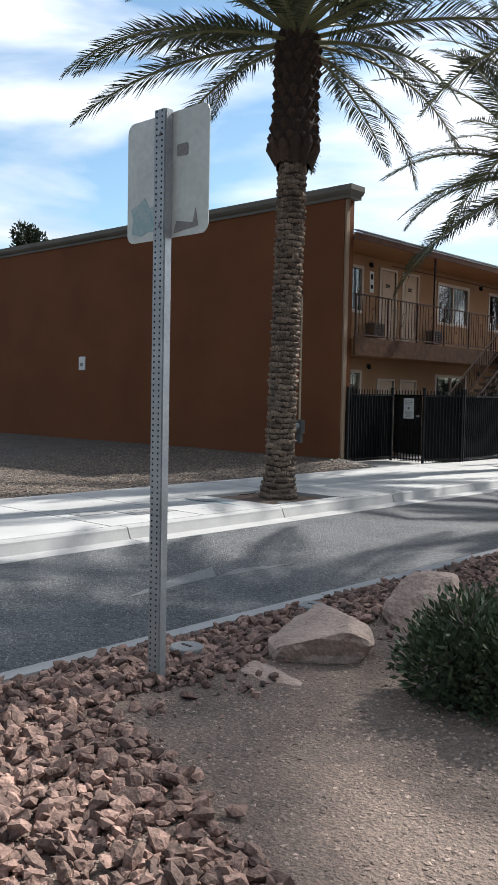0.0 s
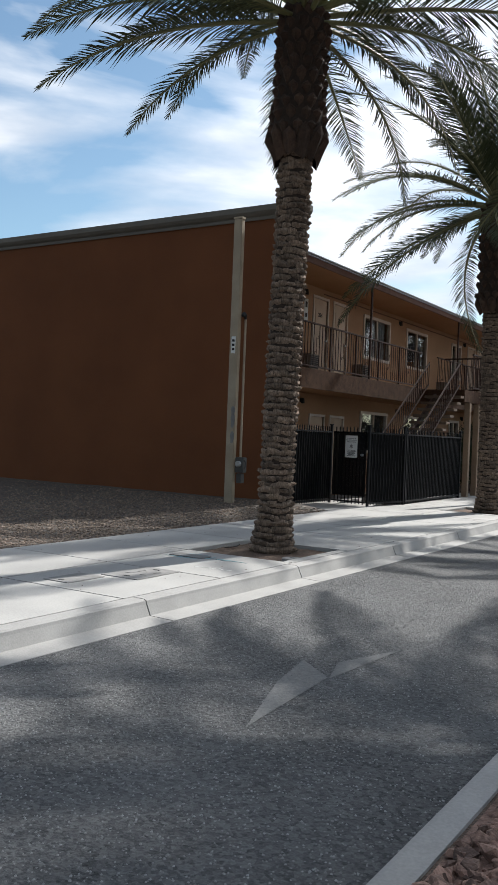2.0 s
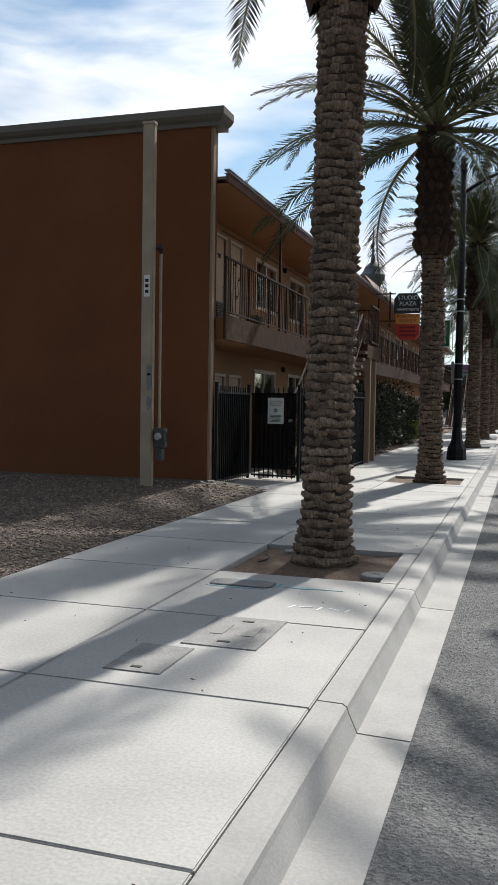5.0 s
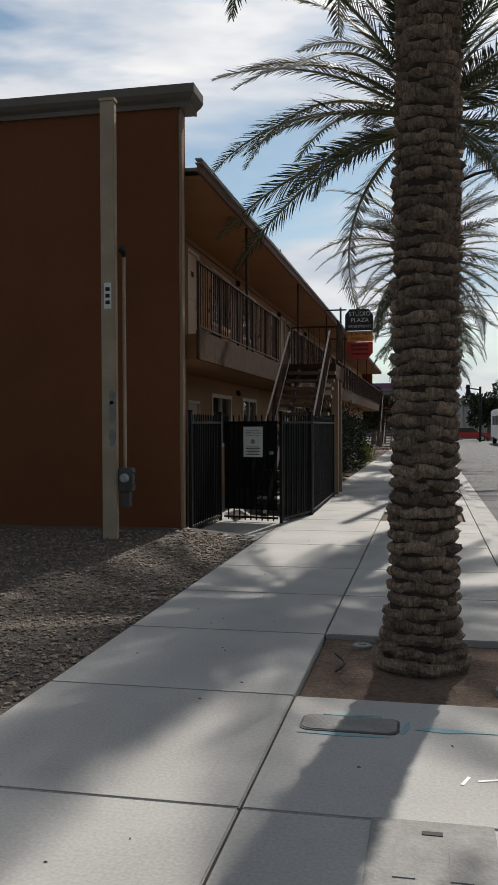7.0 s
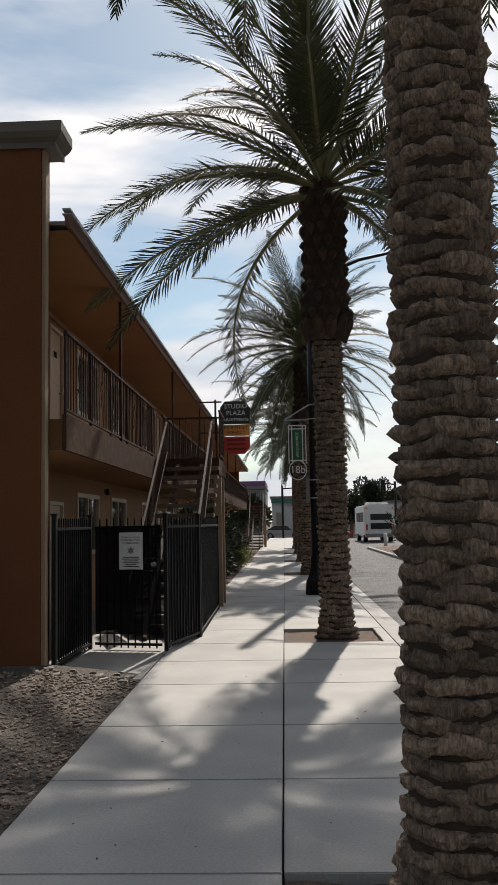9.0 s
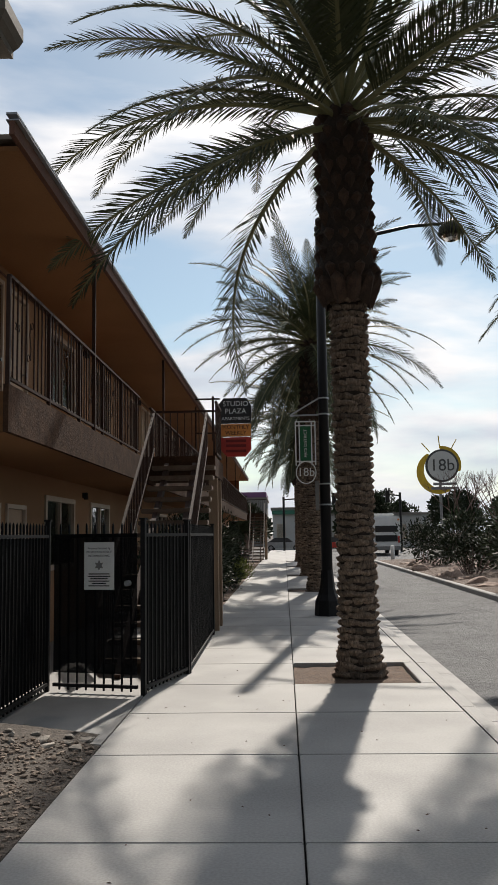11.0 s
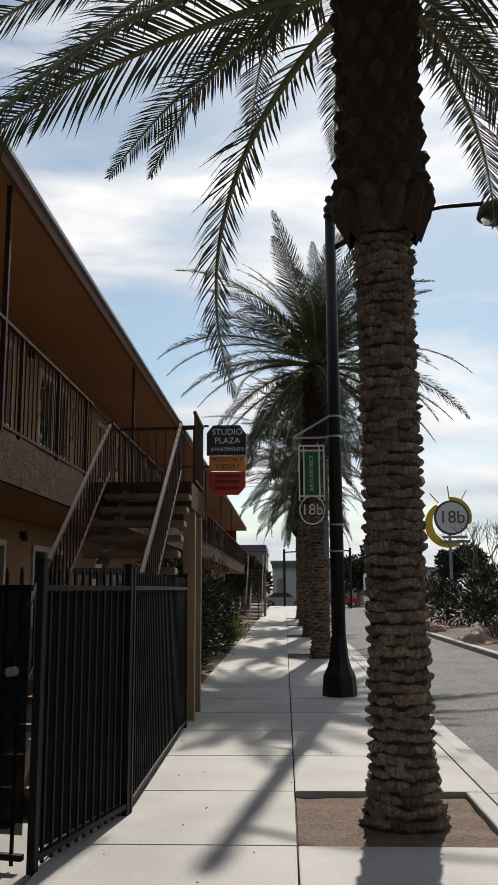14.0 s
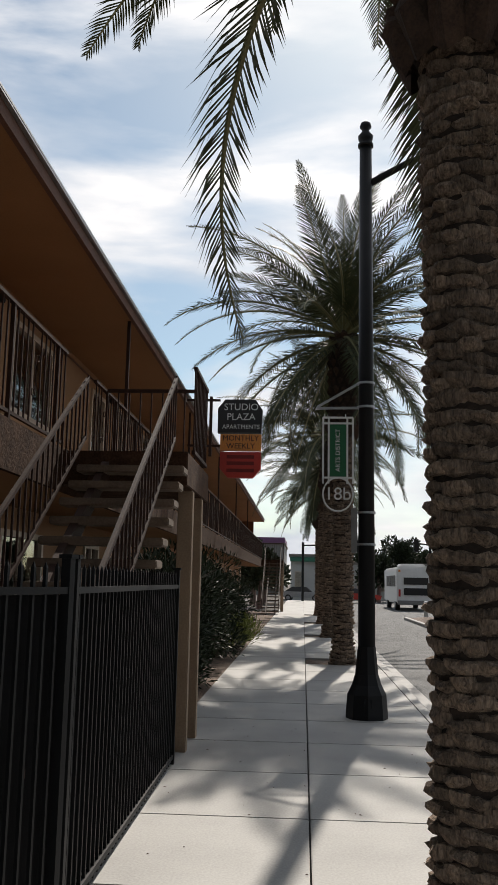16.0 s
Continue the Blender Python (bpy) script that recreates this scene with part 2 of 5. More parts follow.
pmix, pclear = pn.new("ShaderNodeMixShader"), pn.new("ShaderNodeBsdfTransparent")
pmix.inputs["Fac"].default_value = 0.22
pl.new(pn["Principled BSDF"].outputs["BSDF"], pmix.inputs[1])
pl.new(pclear.outputs["BSDF"], pmix.inputs[2])
pl.new(pmix.outputs["Shader"], pn["Material Output"].inputs["Surface"])
PURPLE = mat("purple_cladding", (0.2, 0.09, 0.2), (0.14, 0.06, 0.14), 0.7, 1, 20, 0.05)
AWNING = mat("green_awning", (0.05, 0.2, 0.13), (0.03, 0.13, 0.09), 0.7, 2, 30, 0.05)
RUBBLE = mat("broken_concrete", (0.36, 0.33, 0.29), (0.16, 0.14, 0.12), 0.95, 8, 60, 0.8, vary=0.3)


# ---- building blocks ----
class Geo:
    """Collects vertices and faces for one mesh."""

    def __init__(self):
        self.v, self.f = [], []

    def add(self, vs, fs):
        k = len(self.v)
        self.v += [tuple(p) for p in vs]
        self.f += [tuple(k + i for i in q) for q in fs]
        return self

    def box(self, x0, y0, z0, x1, y1, z1):
        x0, x1, y0, y1, z0, z1 = min(x0, x1), max(x0, x1), min(y0, y1), max(y0, y1), min(z0, z1), max(z0, z1)
        return self.add([(x0, y0, z0), (x1, y0, z0), (x1, y1, z0), (x0, y1, z0), (x0, y0, z1), (x1, y0, z1), (x1, y1, z1), (x0, y1, z1)],
                        [(3, 2, 1, 0), (4, 5, 6, 7), (0, 1, 5, 4), (1, 2, 6, 5), (2, 3, 7, 6), (3, 0, 4, 7)])

    def bar(self, a, b, w, d=None, up=(0, 0, 1)):
        """A square bar from a to b."""
        a, b, d = Vector(a), Vector(b), d or w
        t = (b - a).normalized()
        u = Vector(up)
        if abs(t.dot(u)) > 0.95:
            u = Vector((0, 1, 0))
        s = t.cross(u).normalized()
        u = s.cross(t)
        vs = [p + s * (w / 2 * i) + u * (d / 2 * j) for p in (a, b) for i, j in ((-1, -1), (1, -1), (1, 1), (-1, 1))]
        return self.add(vs, [(3, 2, 1, 0), (4, 5, 6, 7), (0, 1, 5, 4), (1, 2, 6, 5), (2, 3, 7, 6), (3, 0, 4, 7)])

    def tube(self, pts, radii, n=12, cap=True):
        """A round tube along points."""
        pts = [Vector(p) for p in pts]
        k = len(self.v)
        for i, p in enumerate(pts):
            t = (pts[min(i + 1, len(pts) - 1)] - pts[max(i - 1, 0)]).normalized()
            u = Vector((0, 0, 1)) if abs(t.z) < 0.9 else Vector((1, 0, 0))
            s = t.cross(u).normalized()
            u = s.cross(t)
            r = radii[i] if isinstance(radii, (list, tuple)) else radii
            for j in range(n):
                a = 2 * math.pi * j / n
                self.v.append(tuple(p + s * (r * math.cos(a)) + u * (r * math.sin(a))))
        for i in range(len(pts) - 1):
            for j in range(n):
                j2 = (j + 1) % n
                self.f.append((k + i * n + j, k + i * n + j2, k + (i + 1) * n + j2, k + (i + 1) * n + j))
        if cap:
            self.f.append(tuple(k + j for j in reversed(range(n))))
            self.f.append(tuple(k + (len(pts) - 1) * n + j for j in range(n)))
        return self

    def prism(self, outline, z0, z1):
        n = len(outline)
        return self.add([(x, y, z0) for x, y in outline] + [(x, y, z1) for x, y in outline],
                        [tuple(reversed(range(n))), tuple(range(n, 2 * n))] + [(i, (i + 1) % n, n + (i + 1) % n, n + i) for i in range(n)])

    def mesh(self, name, material, smooth=False, bevel=0.0):
        me = bpy.data.meshes.new(name)
        me.from_pydata(self.v, [], self.f)
        if bevel:
            bm = bmesh.new()
            bm.from_mesh(me)
            bmesh.ops.bevel(bm, geom=list(bm.edges), offset=bevel, segments=2, affect="EDGES", clamp_overlap=True)
            bm.to_mesh(me)
            bm.free()
        me.materials.append(material)
        if smooth:
            me.polygons.foreach_set("use_smooth", [True] * len(me.polygons))
        return me


def part(name, geo, material, parent=None, label="", smooth=False, bevel=0.0):
    ob = new(name, geo if isinstance(geo, bpy.types.Mesh) else geo.mesh(name, material, smooth, bevel))
    if parent:
        ob.parent = parent
    return tagged(ob, label)


def thing(name, at, label, category, group="", turn=0):
    ob = new(name)
    ob.empty_display_size = 0.1
    ob.matrix_basis = pose(*at, 0, 0, turn)
    return tagged(ob, label, category, group)


def structure(name, geo, material, label, category="", bevel=0.0, smooth=False):
    return tagged(part(name, geo, material, None, "", smooth, bevel), label, category or name.replace("_", " "), kind="structure")


def words(name, text, size, material, parent, m, label="", depth=0.004):
    """Raised lettering, centred, as a mesh."""
    cu = bpy.data.curves.new(name, "FONT")
    cu.body, cu.size, cu.align_x, cu.align_y, cu.extrude = text, size, "CENTER", "CENTER", depth
    tmp = bpy.data.objects.new(name, cu)
    scene.collection.objects.link(tmp)
    me = bpy.data.meshes.new_from_object(tmp.evaluated_get(bpy.context.evaluated_depsgraph_get()))
    bpy.data.objects.remove(tmp)
    me.materials.clear()
    me.materials.append(material)
    ob = new(name, me)
    ob.parent = parent
    ob.matrix_basis = m
    return tagged(ob, label)


def ring(r, n, cx=0.0, cy=0.0):
    return [(cx + r * math.cos(2 * math.pi * i / n), cy + r * math.sin(2 * math.pi * i / n)) for i in range(n)]


# ---- ground, road, kerbs ----
WALK_IN, MID, KERB_BACK, KERB_X, GUT, ISLE = -11.05, -9.5, -7.96, -7.8, -7.5, -4.2
TOP = 0.15
structure("ground", Geo().add([(-2500, -2500, -0.06), (2500, -2500, -0.06), (2500, 2500, -0.06), (-2500, 2500, -0.06)], [(0, 1, 2, 3)]), GRAVEL, "bare desert ground reaching the horizon", "ground")
structure("road", Geo().box(GUT, -60, -0.05, ISLE, 400, 0.0), ASPHALT, "grey coarse asphalt road lane with worn arrow", "road")
structure("cross_street", Geo().box(-90, 99.6, -0.05, GUT - 0.003, 107.4, -0.004), ASPHALT, "grey asphalt of the street that crosses at the end", "road")
structure("cross_road", Geo().box(ISLE + 0.003, 62, -0.05, 60, 400, -0.003), ASPHALT, "grey asphalt of the far junction", "road")


def lot_height(x, y):
    d = 16.43 - y
    return 0.13 + 0.12 * max(0, 1 - d / 3.0) * min(1, max(0, (WALK_IN - x) / 1.0)) + 0.03 * noise.noise((x * 0.6, y * 0.6, 3.0)) * min(1, (WALK_IN - x) / 0.5)


def sheet(x0, x1, y0, y1, nx, ny, h):
    g = Geo()
    vs = [(x0 + (x1 - x0) * i / nx, y0 + (y1 - y0) * j / ny) for j in range(ny + 1) for i in range(nx + 1)]
    fs = [(j * (nx + 1) + i, j * (nx + 1) + i + 1, (j + 1) * (nx + 1) + i + 1, (j + 1) * (nx + 1) + i) for j in range(ny) for i in range(nx)]
    return g.add([(x, y, h(x, y)) for x, y in vs], fs)


structure("gravel_lot", sheet(-46, WALK_IN - 0.012, -30, 16.45, 100, 110, lot_height), GRAVEL, "bare lot of grey brown gravel and dirt", "gravel lot", smooth=True)


def isle_height(x, y):
    e = min(1.0, (x - ISLE) / 0.9)
    return 0.12 + 0.08 * e + 0.05 * noise.noise((x * 0.9, y * 0.9, 8.0)) * e


structure("island_bed", sheet(ISLE + 0.15, 5.0, -12, 61.5, 44, 300, isle_height), DIRT, "tan decomposed granite bed of the traffic island", "planting bed", smooth=True)
# ---- palms ----
def frond_mesh(seed, length, droop, side=0.0):
    """A feather frond along +x from its base, arching over and down, with narrow leaflets in a V."""
    rnd = random.Random(seed)
    g, stalk = Geo(), Geo()
    n = 22
    pts = []
    x = z = y = 0.0
    ang = 0.0
    step = length / n
    for i in range(n + 1):
        pts.append(Vector((x, y, z)))
        f = i / n
        a = ang - droop * f ** 1.4
        x += step * math.cos(a)
        z += step * math.sin(a)
        y += step * side * f
    stalk.tube(pts, [0.036 * (1 - 0.9 * i / n) + 0.004 for i in range(n + 1)], 5, False)
    m = 88
    for k in range(m):
        f = 0.13 + 0.87 * k / (m - 1)
        p = f * n
        i = min(int(p), n - 1)
        o = pts[i].lerp(pts[i + 1], p - i)
        t = (pts[i + 1] - pts[i]).normalized()
        up = Vector((-t.z, 0, t.x))
        ln = (0.45 * math.sin(math.pi * min(1.0, 0.22 + 0.78 * f)) ** 0.7 + 0.12) * rnd.uniform(0.85, 1.1) * (1 - 0.35 * f ** 6)
        for sgn in (-1, 1):
            if rnd.random() < 0.04:
                continue
            tilt = rnd.uniform(0.6, 0.95) + 0.6 * f
            way = (Vector((0, sgn, 0)) + t * tilt + up * rnd.uniform(0.05, 0.45)).normalized()
            sag = Vector((0, 0, -1)) * ln * rnd.uniform(0.1, 0.3)
            w = t * 0.0175
            a, b, c = o, o + way * ln * 0.55 + sag * 0.25, o + way * ln + sag
            g.add([a - w * 0.6, a + w * 0.6, b + w, b - w, c], [(0, 1, 2, 3), (3, 2, 4)])
    k = len(g.v)
    me = Geo()
    me.v, me.f = g.v + stalk.v, g.f + [tuple(k + i for i in q) for q in stalk.f]
    mesh = me.mesh("frond", LEAF)
    mesh.materials.append(LEAFY)
    nf = len(g.f)
    mesh.polygons.foreach_set("material_index", [0] * nf + [1] * (len(me.f) - nf))
    return mesh


FRONDS = [frond_mesh(i, 3.65 + 0.26 * (i % 4), (0.85, 1.1, 0.7, 1.25, 0.95, 0.8)[i % 6], (-0.12, 0.1, 0.0)[i % 3]) for i in range(9)]


def scar_mesh(seed):
    """One cut leaf base: a rounded lump proud of the trunk along +x, fullest above its middle, overhanging the one below."""
    rnd = random.Random(seed)
    w, h, d = 0.09 * rnd.uniform(0.75, 1.25), 0.051 * rnd.uniform(0.85, 1.15), 0.068 * rnd.uniform(0.85, 1.15)
    rows = ((-1.0, 0.0), (-0.72, 0.42), (-0.2, 0.8), (0.3, 1.0), (0.75, 0.86), (1.0, 0.1))
    cols = (-1.0, -0.78, -0.3, 0.3, 0.78, 1.0)
    slant = rnd.uniform(-0.16, 0.16)
    vs = []
    for v, out in rows:
        for u in cols:
            full = (1 - abs(u) ** 3.0)
            x = -0.03 + (d + 0.03) * out * (0.25 + 0.75 * full) * rnd.uniform(0.82, 1.06)
            vs.append((x, w * u * (1 - 0.22 * max(0, -v)) + rnd.uniform(-0.004, 0.004), h * v * (0.72 + 0.28 * full) + slant * w * u + rnd.uniform(-0.008, 0.008)))
    n = len(cols)
    return Geo().add(vs, [(i * n + j, i * n + j + 1, (i + 1) * n + j + 1, (i + 1) * n + j) for i in range(len(rows) - 1) for j in range(n - 1)])


SCARS = [scar_mesh(i) for i in range(8)]
SCAR_MESH = [s.mesh("leaf_base", BARK) for s in SCARS]


def palm(x, y, neck, crown, label, near, seed, fronds=46, base=TOP, low=-24, lean=(0, 0), reach=1.0):
    """A date palm: ringed trunk, a swollen collar of cut boots, and a crown of arching fronds."""
    rnd = random.Random(seed)
    p = thing("date_palm", (x, y, base), label, "palm tree", "street palms")
    p.matrix_basis = pose(x, y, base, lean[0], lean[1], 0) @ pose(0, 0, 0, 0, 0, rnd.uniform(0, 360))
    neck, crown = neck - base, crown - base
    rad = lambda z: 0.205 + 0.08 * max(0, 1 - z / 0.6) ** 2 - 0.012 * z / 5
    zs = [neck * i / 16 for i in range(17)]
    # dark core: crevice shade between the leaf bases is put into its colour
    part("trunk", Geo().tube([(0, 0, z - (0.1 if z == 0 else 0)) for z in zs], [rad(z) for z in zs], 20), BARKCORE, p, "", True)
    step = (neck - 0.02) / max(1, round(neck / 0.084))
    row, made = 0, 0
    rest = Geo()
    z = 0.0
    while z < neck - 0.05:
        around = 10 + row % 2
        for j in range(around):
            a = 2 * math.pi * (j + 0.5 * (row % 2) + rnd.uniform(-0.1, 0.1)) / around + row * 0.13
            k = rnd.randrange(8)
            m = Matrix.Translation((0, 0, z + rnd.uniform(-0.016, 0.016))) @ Matrix.Rotation(a, 4, "Z") @ Matrix.Translation((rad(z) - 0.02, 0, 0)) @ Matrix.Rotation(rnd.uniform(-0.14, 0.14), 4, "X") @ Matrix.Rotation(rnd.uniform(-0.12, 0.12), 4, "Y") @ Matrix.Diagonal((rnd.uniform(0.75, 1.2), rad(z) / 0.205, rnd.uniform(0.85, 1.15), 1))
            if near and made < 300:
                o = new("leaf_base", SCAR_MESH[k])
                o.parent, o.matrix_basis = p, m
                made += 1
            else:
                rest.add([m @ Vector(v) for v in SCARS[k].v], SCARS[k].f)
        z += step
        row += 1
    if rest.v:
        tagged(part("rough_bark", rest, BARKJ, p), kind="stuff")
    # collar of old boots
    zc = [neck - 0.12 + (crown - neck + 0.3) * i / 10 for i in range(11)]
    prof = (0.2, 0.33, 0.34, 0.32, 0.305, 0.3, 0.3, 0.31, 0.32, 0.3, 0.2)
    part("collar", Geo().tube([(0, 0, z) for z in zc], list(prof), 20), BARKCORE, p, "dark fibrous swollen collar", True)
    boots = Geo()
    for r in range(11):
        f = r / 10
        zz = neck + 0.02 + (crown - neck) * f
        for j in range(11):
            a = 2 * math.pi * (j + 0.5 * (r % 2)) / 11 + rnd.uniform(-0.05, 0.05)
            big = 1.7 if r == 0 else 1.0
            rr = (0.34, 0.345, 0.325, 0.31, 0.3, 0.3, 0.3, 0.31, 0.315, 0.31, 0.28)[r]
            m = Matrix.Translation((0, 0, zz)) @ Matrix.Rotation(a, 4, "Z") @ Matrix.Translation((rr - 0.03, 0, 0)) @ Matrix.Rotation(rnd.uniform(0.02, 0.28), 4, "Y")
            h, w = 0.13 * big * rnd.uniform(0.8, 1.2), 0.075 * big ** 0.5
            vs = [(-0.05, -w, -h * 0.5), (-0.05, w, -h * 0.5), (0.07, w * 0.7, h * 0.6), (0.07, -w * 0.7, h * 0.6), (0.02, 0, -h * 0.9), (0.05, 0, h), (-0.05, -w, h * 0.6), (-0.05, w, h * 0.6), (0.1, 0, h * 0.45)]
            boots.add([m @ Vector(v) for v in vs], [(0, 4, 8, 3), (4, 1, 2, 8), (3, 8, 5), (8, 2, 5), (0, 3, 6), (1, 7, 2), (3, 5, 6), (2, 7, 5)])
    tagged(part("crown_stub", boots, BOOT, p, "dark cut leaf stubs"), kind="stuff")
    for i in range(fronds):
        f = (i + 0.5) / fronds
        az = i * 2.39996 + rnd.uniform(-0.25, 0.25)
        el = radians(low + (80 - low) * f ** 0.9) + rnd.uniform(-0.1, 0.1)
        o = new("frond", FRONDS[rnd.randrange(9)])
        o.parent = p
        o.matrix_basis = Matrix.Translation((0, 0, crown + 0.25 * f)) @ Matrix.Rotation(az, 4, "Z") @ Matrix.Rotation(-el, 4, "Y") @ Matrix.Translation((0.12, 0, 0)) @ Matrix.Rotation(rnd.uniform(-0.5, 0.5), 4, "X") @ Matrix.Scale(reach * rnd.uniform(0.88, 1.12), 4)
    return p


TREES = [10.1, 19.3, 34.2, 43.5, 52.8, 62.1]
palm(-8.77, 10.2, 5.4, 7.1, "tall date palm with ringed bark in a square soil well", True, 3, 54, TOP, -12, (-1.4, 0.6))
palm(-8.72, 19.45, 4.65, 6.8, "tall date palm beside the fenced gate, dark shaggy collar", True, 8, 52, TOP, -26, (0.8, -0.4))
palm(-8.7, 34.2, 5.2, 7.3, "dense date palm behind the black street lamp", False, 12, 84, TOP, -48, (0, 0), 0.88)
for k, y in enumerate(TREES[3:]):
    palm(-8.7, y, 4.9 + 0.2 * (k % 2), 6.7, "distant date palm along the pavement", False, 20 + k, 60, TOP, -42, (0, 0), 0.84)
palm(-3.0, 12.4, 4.9, 6.8, "date palm in the traffic island", False, 31, 60, 0.2)
palm(-3.1, 21.6, 4.9, 6.8, "date palm in the traffic island", False, 33, 60, 0.2)
# ---- apartment building ----
WX, WY = -12.27, 16.43
END_Y = 67.4
FX, RX = -13.3, -12.08
DECK0, DECK = 2.72, 3.12
SOF = 5.42


def slab_with_holes(g, y0, y1, z0, z1, holes, x0, x1):
    """A wall along y of thickness x0..x1 with rectangular openings (ya, yb, za, zb)."""
    ys = sorted({y0, y1, *[h[0] for h in holes], *[h[1] for h in holes]})
    for a, b in zip(ys, ys[1:]):
        cuts = sorted((h[2], h[3]) for h in holes if h[0] <= a and h[1] >= b)
        z = z0
        for c, d in cuts:
            if c > z:
                g.box(x0, a, z, x1, b, c)
            z = d
        if z < z1:
            g.box(x0, a, z, x1, b, z1)


def window(y0, y1, z0, z1, label, curtain):
    """A sliding window in the facade that faces the street."""
    w = tagged(thing("window", (FX, (y0 + y1) / 2, z0), label, "window"), kind="structure")
    hw, h = (y1 - y0) / 2, z1 - z0
    fr = Geo()
    for a, b in (((-hw, 0), (hw, 0)), ((-hw, h), (hw, h))):
        fr.box(-0.06, -hw - 0.04, a[1] - 0.04, 0.035, hw + 0.04, a[1] + 0.04)
    for s in (-1, 1):
        fr.box(-0.06, s * hw - 0.04, 0.041, 0.033, s * hw + 0.04, h - 0.041)
    part("window_frame", fr, FRAMEW, w)
    part("mullion", Geo().box(-0.05, -0.03, 0.041, 0.02, 0.03, h - 0.041), FRAMEW, w)
    for s in (-1, 1):
        part("pane", Geo().box(-0.03, min(s * 0.032, s * (hw - 0.042)), 0.042, -0.022, max(s * 0.032, s * (hw - 0.042)), h - 0.042), GLASS, w)
    return w


def facade_door(y0, y1, z0, z1, number, label):
    d = tagged(thing("door", (FX, (y0 + y1) / 2, z0), label, "door"), kind="structure")
    hw, h = (y1 - y0) / 2, z1 - z0
    fr = Geo().box(-0.06, -hw - 0.05, 0, 0.03, -hw, h + 0.06).box(-0.06, hw, 0, 0.03, hw + 0.05, h + 0.06).box(-0.06, -hw, h, 0.028, hw, h + 0.06)
    part("door_frame", fr, FRAMEW, d)
    part("door_leaf", Geo().box(-0.07, -hw + 0.004, 0.01, -0.02, hw - 0.004, h - 0.004), DOORP, d)
    for zc in (0.2, 1.12):
        part("door_panel", Geo().box(-0.02, -hw * 0.65, zc, -0.008, hw * 0.65, zc + (0.75 if zc < 1 else 0.7)), DOORP, d, "", False, 0.008)
    part("door_handle", Geo().tube([(-0.02, hw * 0.75, 1.0), (0.03, hw * 0.75, 1.0), (0.05, hw * 0.75, 1.0)], [0.012, 0.012, 0.028], 10), GALV, d)
    if number:
        words("door_number", number, 0.15, INK, d, pose(-0.004, 0, h * 0.8, 90, 0, 90), "dark metal numerals")
    return d


# openings: upper storey, then lower storey, repeating along the facade
bays = []
for k in range(5):
    o = 12.05 * k
    bays.append((17.7 + o, 18.65 + o, 19.48 + o, 20.23 + o, 20.59 + o, 21.35 + o, 22.45 + o, 24.25 + o, 25.6 + o, 27.3 + o))
holes, todo = [], []
for k, (a, b, c, d, e, f, g_, h_, i_, j_) in enumerate(bays):
    for low, zt, zw, zd in ((DECK, 5.1, 3.95, 5.15), (TOP, 2.4, 1.3, 2.18)):
        for y0, y1 in ((a, b), (g_, h_), (i_, j_)):
            if y1 < END_Y - 0.5:
                holes.append((y0, y1, zw, zt))
                todo.append(("w", y0, y1, zw, zt, low))
        for n_, (y0, y1) in enumerate(((c, d), (e, f))):
            if y1 < END_Y - 0.5:
                holes.append((y0, y1, low, zd))
                todo.append(("d", y0, y1, low, zd, ("204", "205")[n_] if k == 0 and low == DECK else ""))
g = Geo()
slab_with_holes(g, 16.83, END_Y, -0.05, SOF, holes, FX - 0.2, FX)
structure("facade_wall", g, TAN, "tan stucco street facade of a two storey apartment block", "wall")
# backing wall and floor; the rooms' shade is put into their near-black colour
structure("back_room_wall", Geo().box(FX - 1.4, 16.9, 0, FX - 1.3, END_Y, SOF), ROOMSHADE, "near-black backing wall behind the windows, coloured as the shade of an unlit room", "wall")
structure("inner_floor", Geo().box(FX - 1.29, 16.9, DECK0, FX - 0.21, END_Y, DECK), ROOMSHADE, "near-black inner floor, coloured as the shade of an unlit room", "floor")
for o in todo:
    if o[0] == "w":
        window(*o[1:5], "aluminium sliding window with pale frame, dark glass", False)
    else:
        facade_door(*o[1:5], o[5], "cream painted apartment door" + (" with number " + o[5] if o[5] else ""))
wc = thing("curtain", (FX - 0.16, 18.17, 3.97), "pale closed curtain behind a window", "curtain")
part("cloth", Geo().add([(0.02 * math.sin(i * 1.7), -0.46 + 0.92 * i / 30, z) for z in (0, 1.12) for i in range(31)], [(i, i + 1, 32 + i, 31 + i) for i in range(30)]), CURTAIN, wc)
wc = thing("curtain", (FX - 0.16, 23.8, 3.97), "pale half drawn curtain behind a window", "curtain")
part("cloth", Geo().add([(0.02 * math.sin(i * 1.7), -0.42 + 0.84 * i / 30, z) for z in (0, 1.12) for i in range(31)], [(i, i + 1, 32 + i, 31 + i) for i in range(30)]), CURTAIN, wc)


def air_conditioner(y0, y1, z0, z1):
    a = thing("air_conditioner", (FX, (y0 + y1) / 2, z0), "boxy through-wall air conditioner with a dark grille under the window", "air conditioner", "wall air conditioners")
    hw, h = (y1 - y0) / 2, z1 - z0
    part("case", Geo().box(-0.1, -hw, 0, 0.3, hw, h), ACGREY, a, "", False, 0.01)
    part("grille", Geo().box(0.301, -hw + 0.04, 0.04, 0.308, hw - 0.04, h - 0.04), INK, a)
    for i in range(6):
        z = 0.07 + (h - 0.14) * i / 5
        part("louvre", Geo().box(0.309, -hw + 0.05, z - 0.008, 0.318, hw - 0.05, z + 0.008), ACGREY, a)


for y in (18.75, 21.75, 28.3, 33.8):
    air_conditioner(y + 0.08, y + 0.54, 3.3, 3.68)

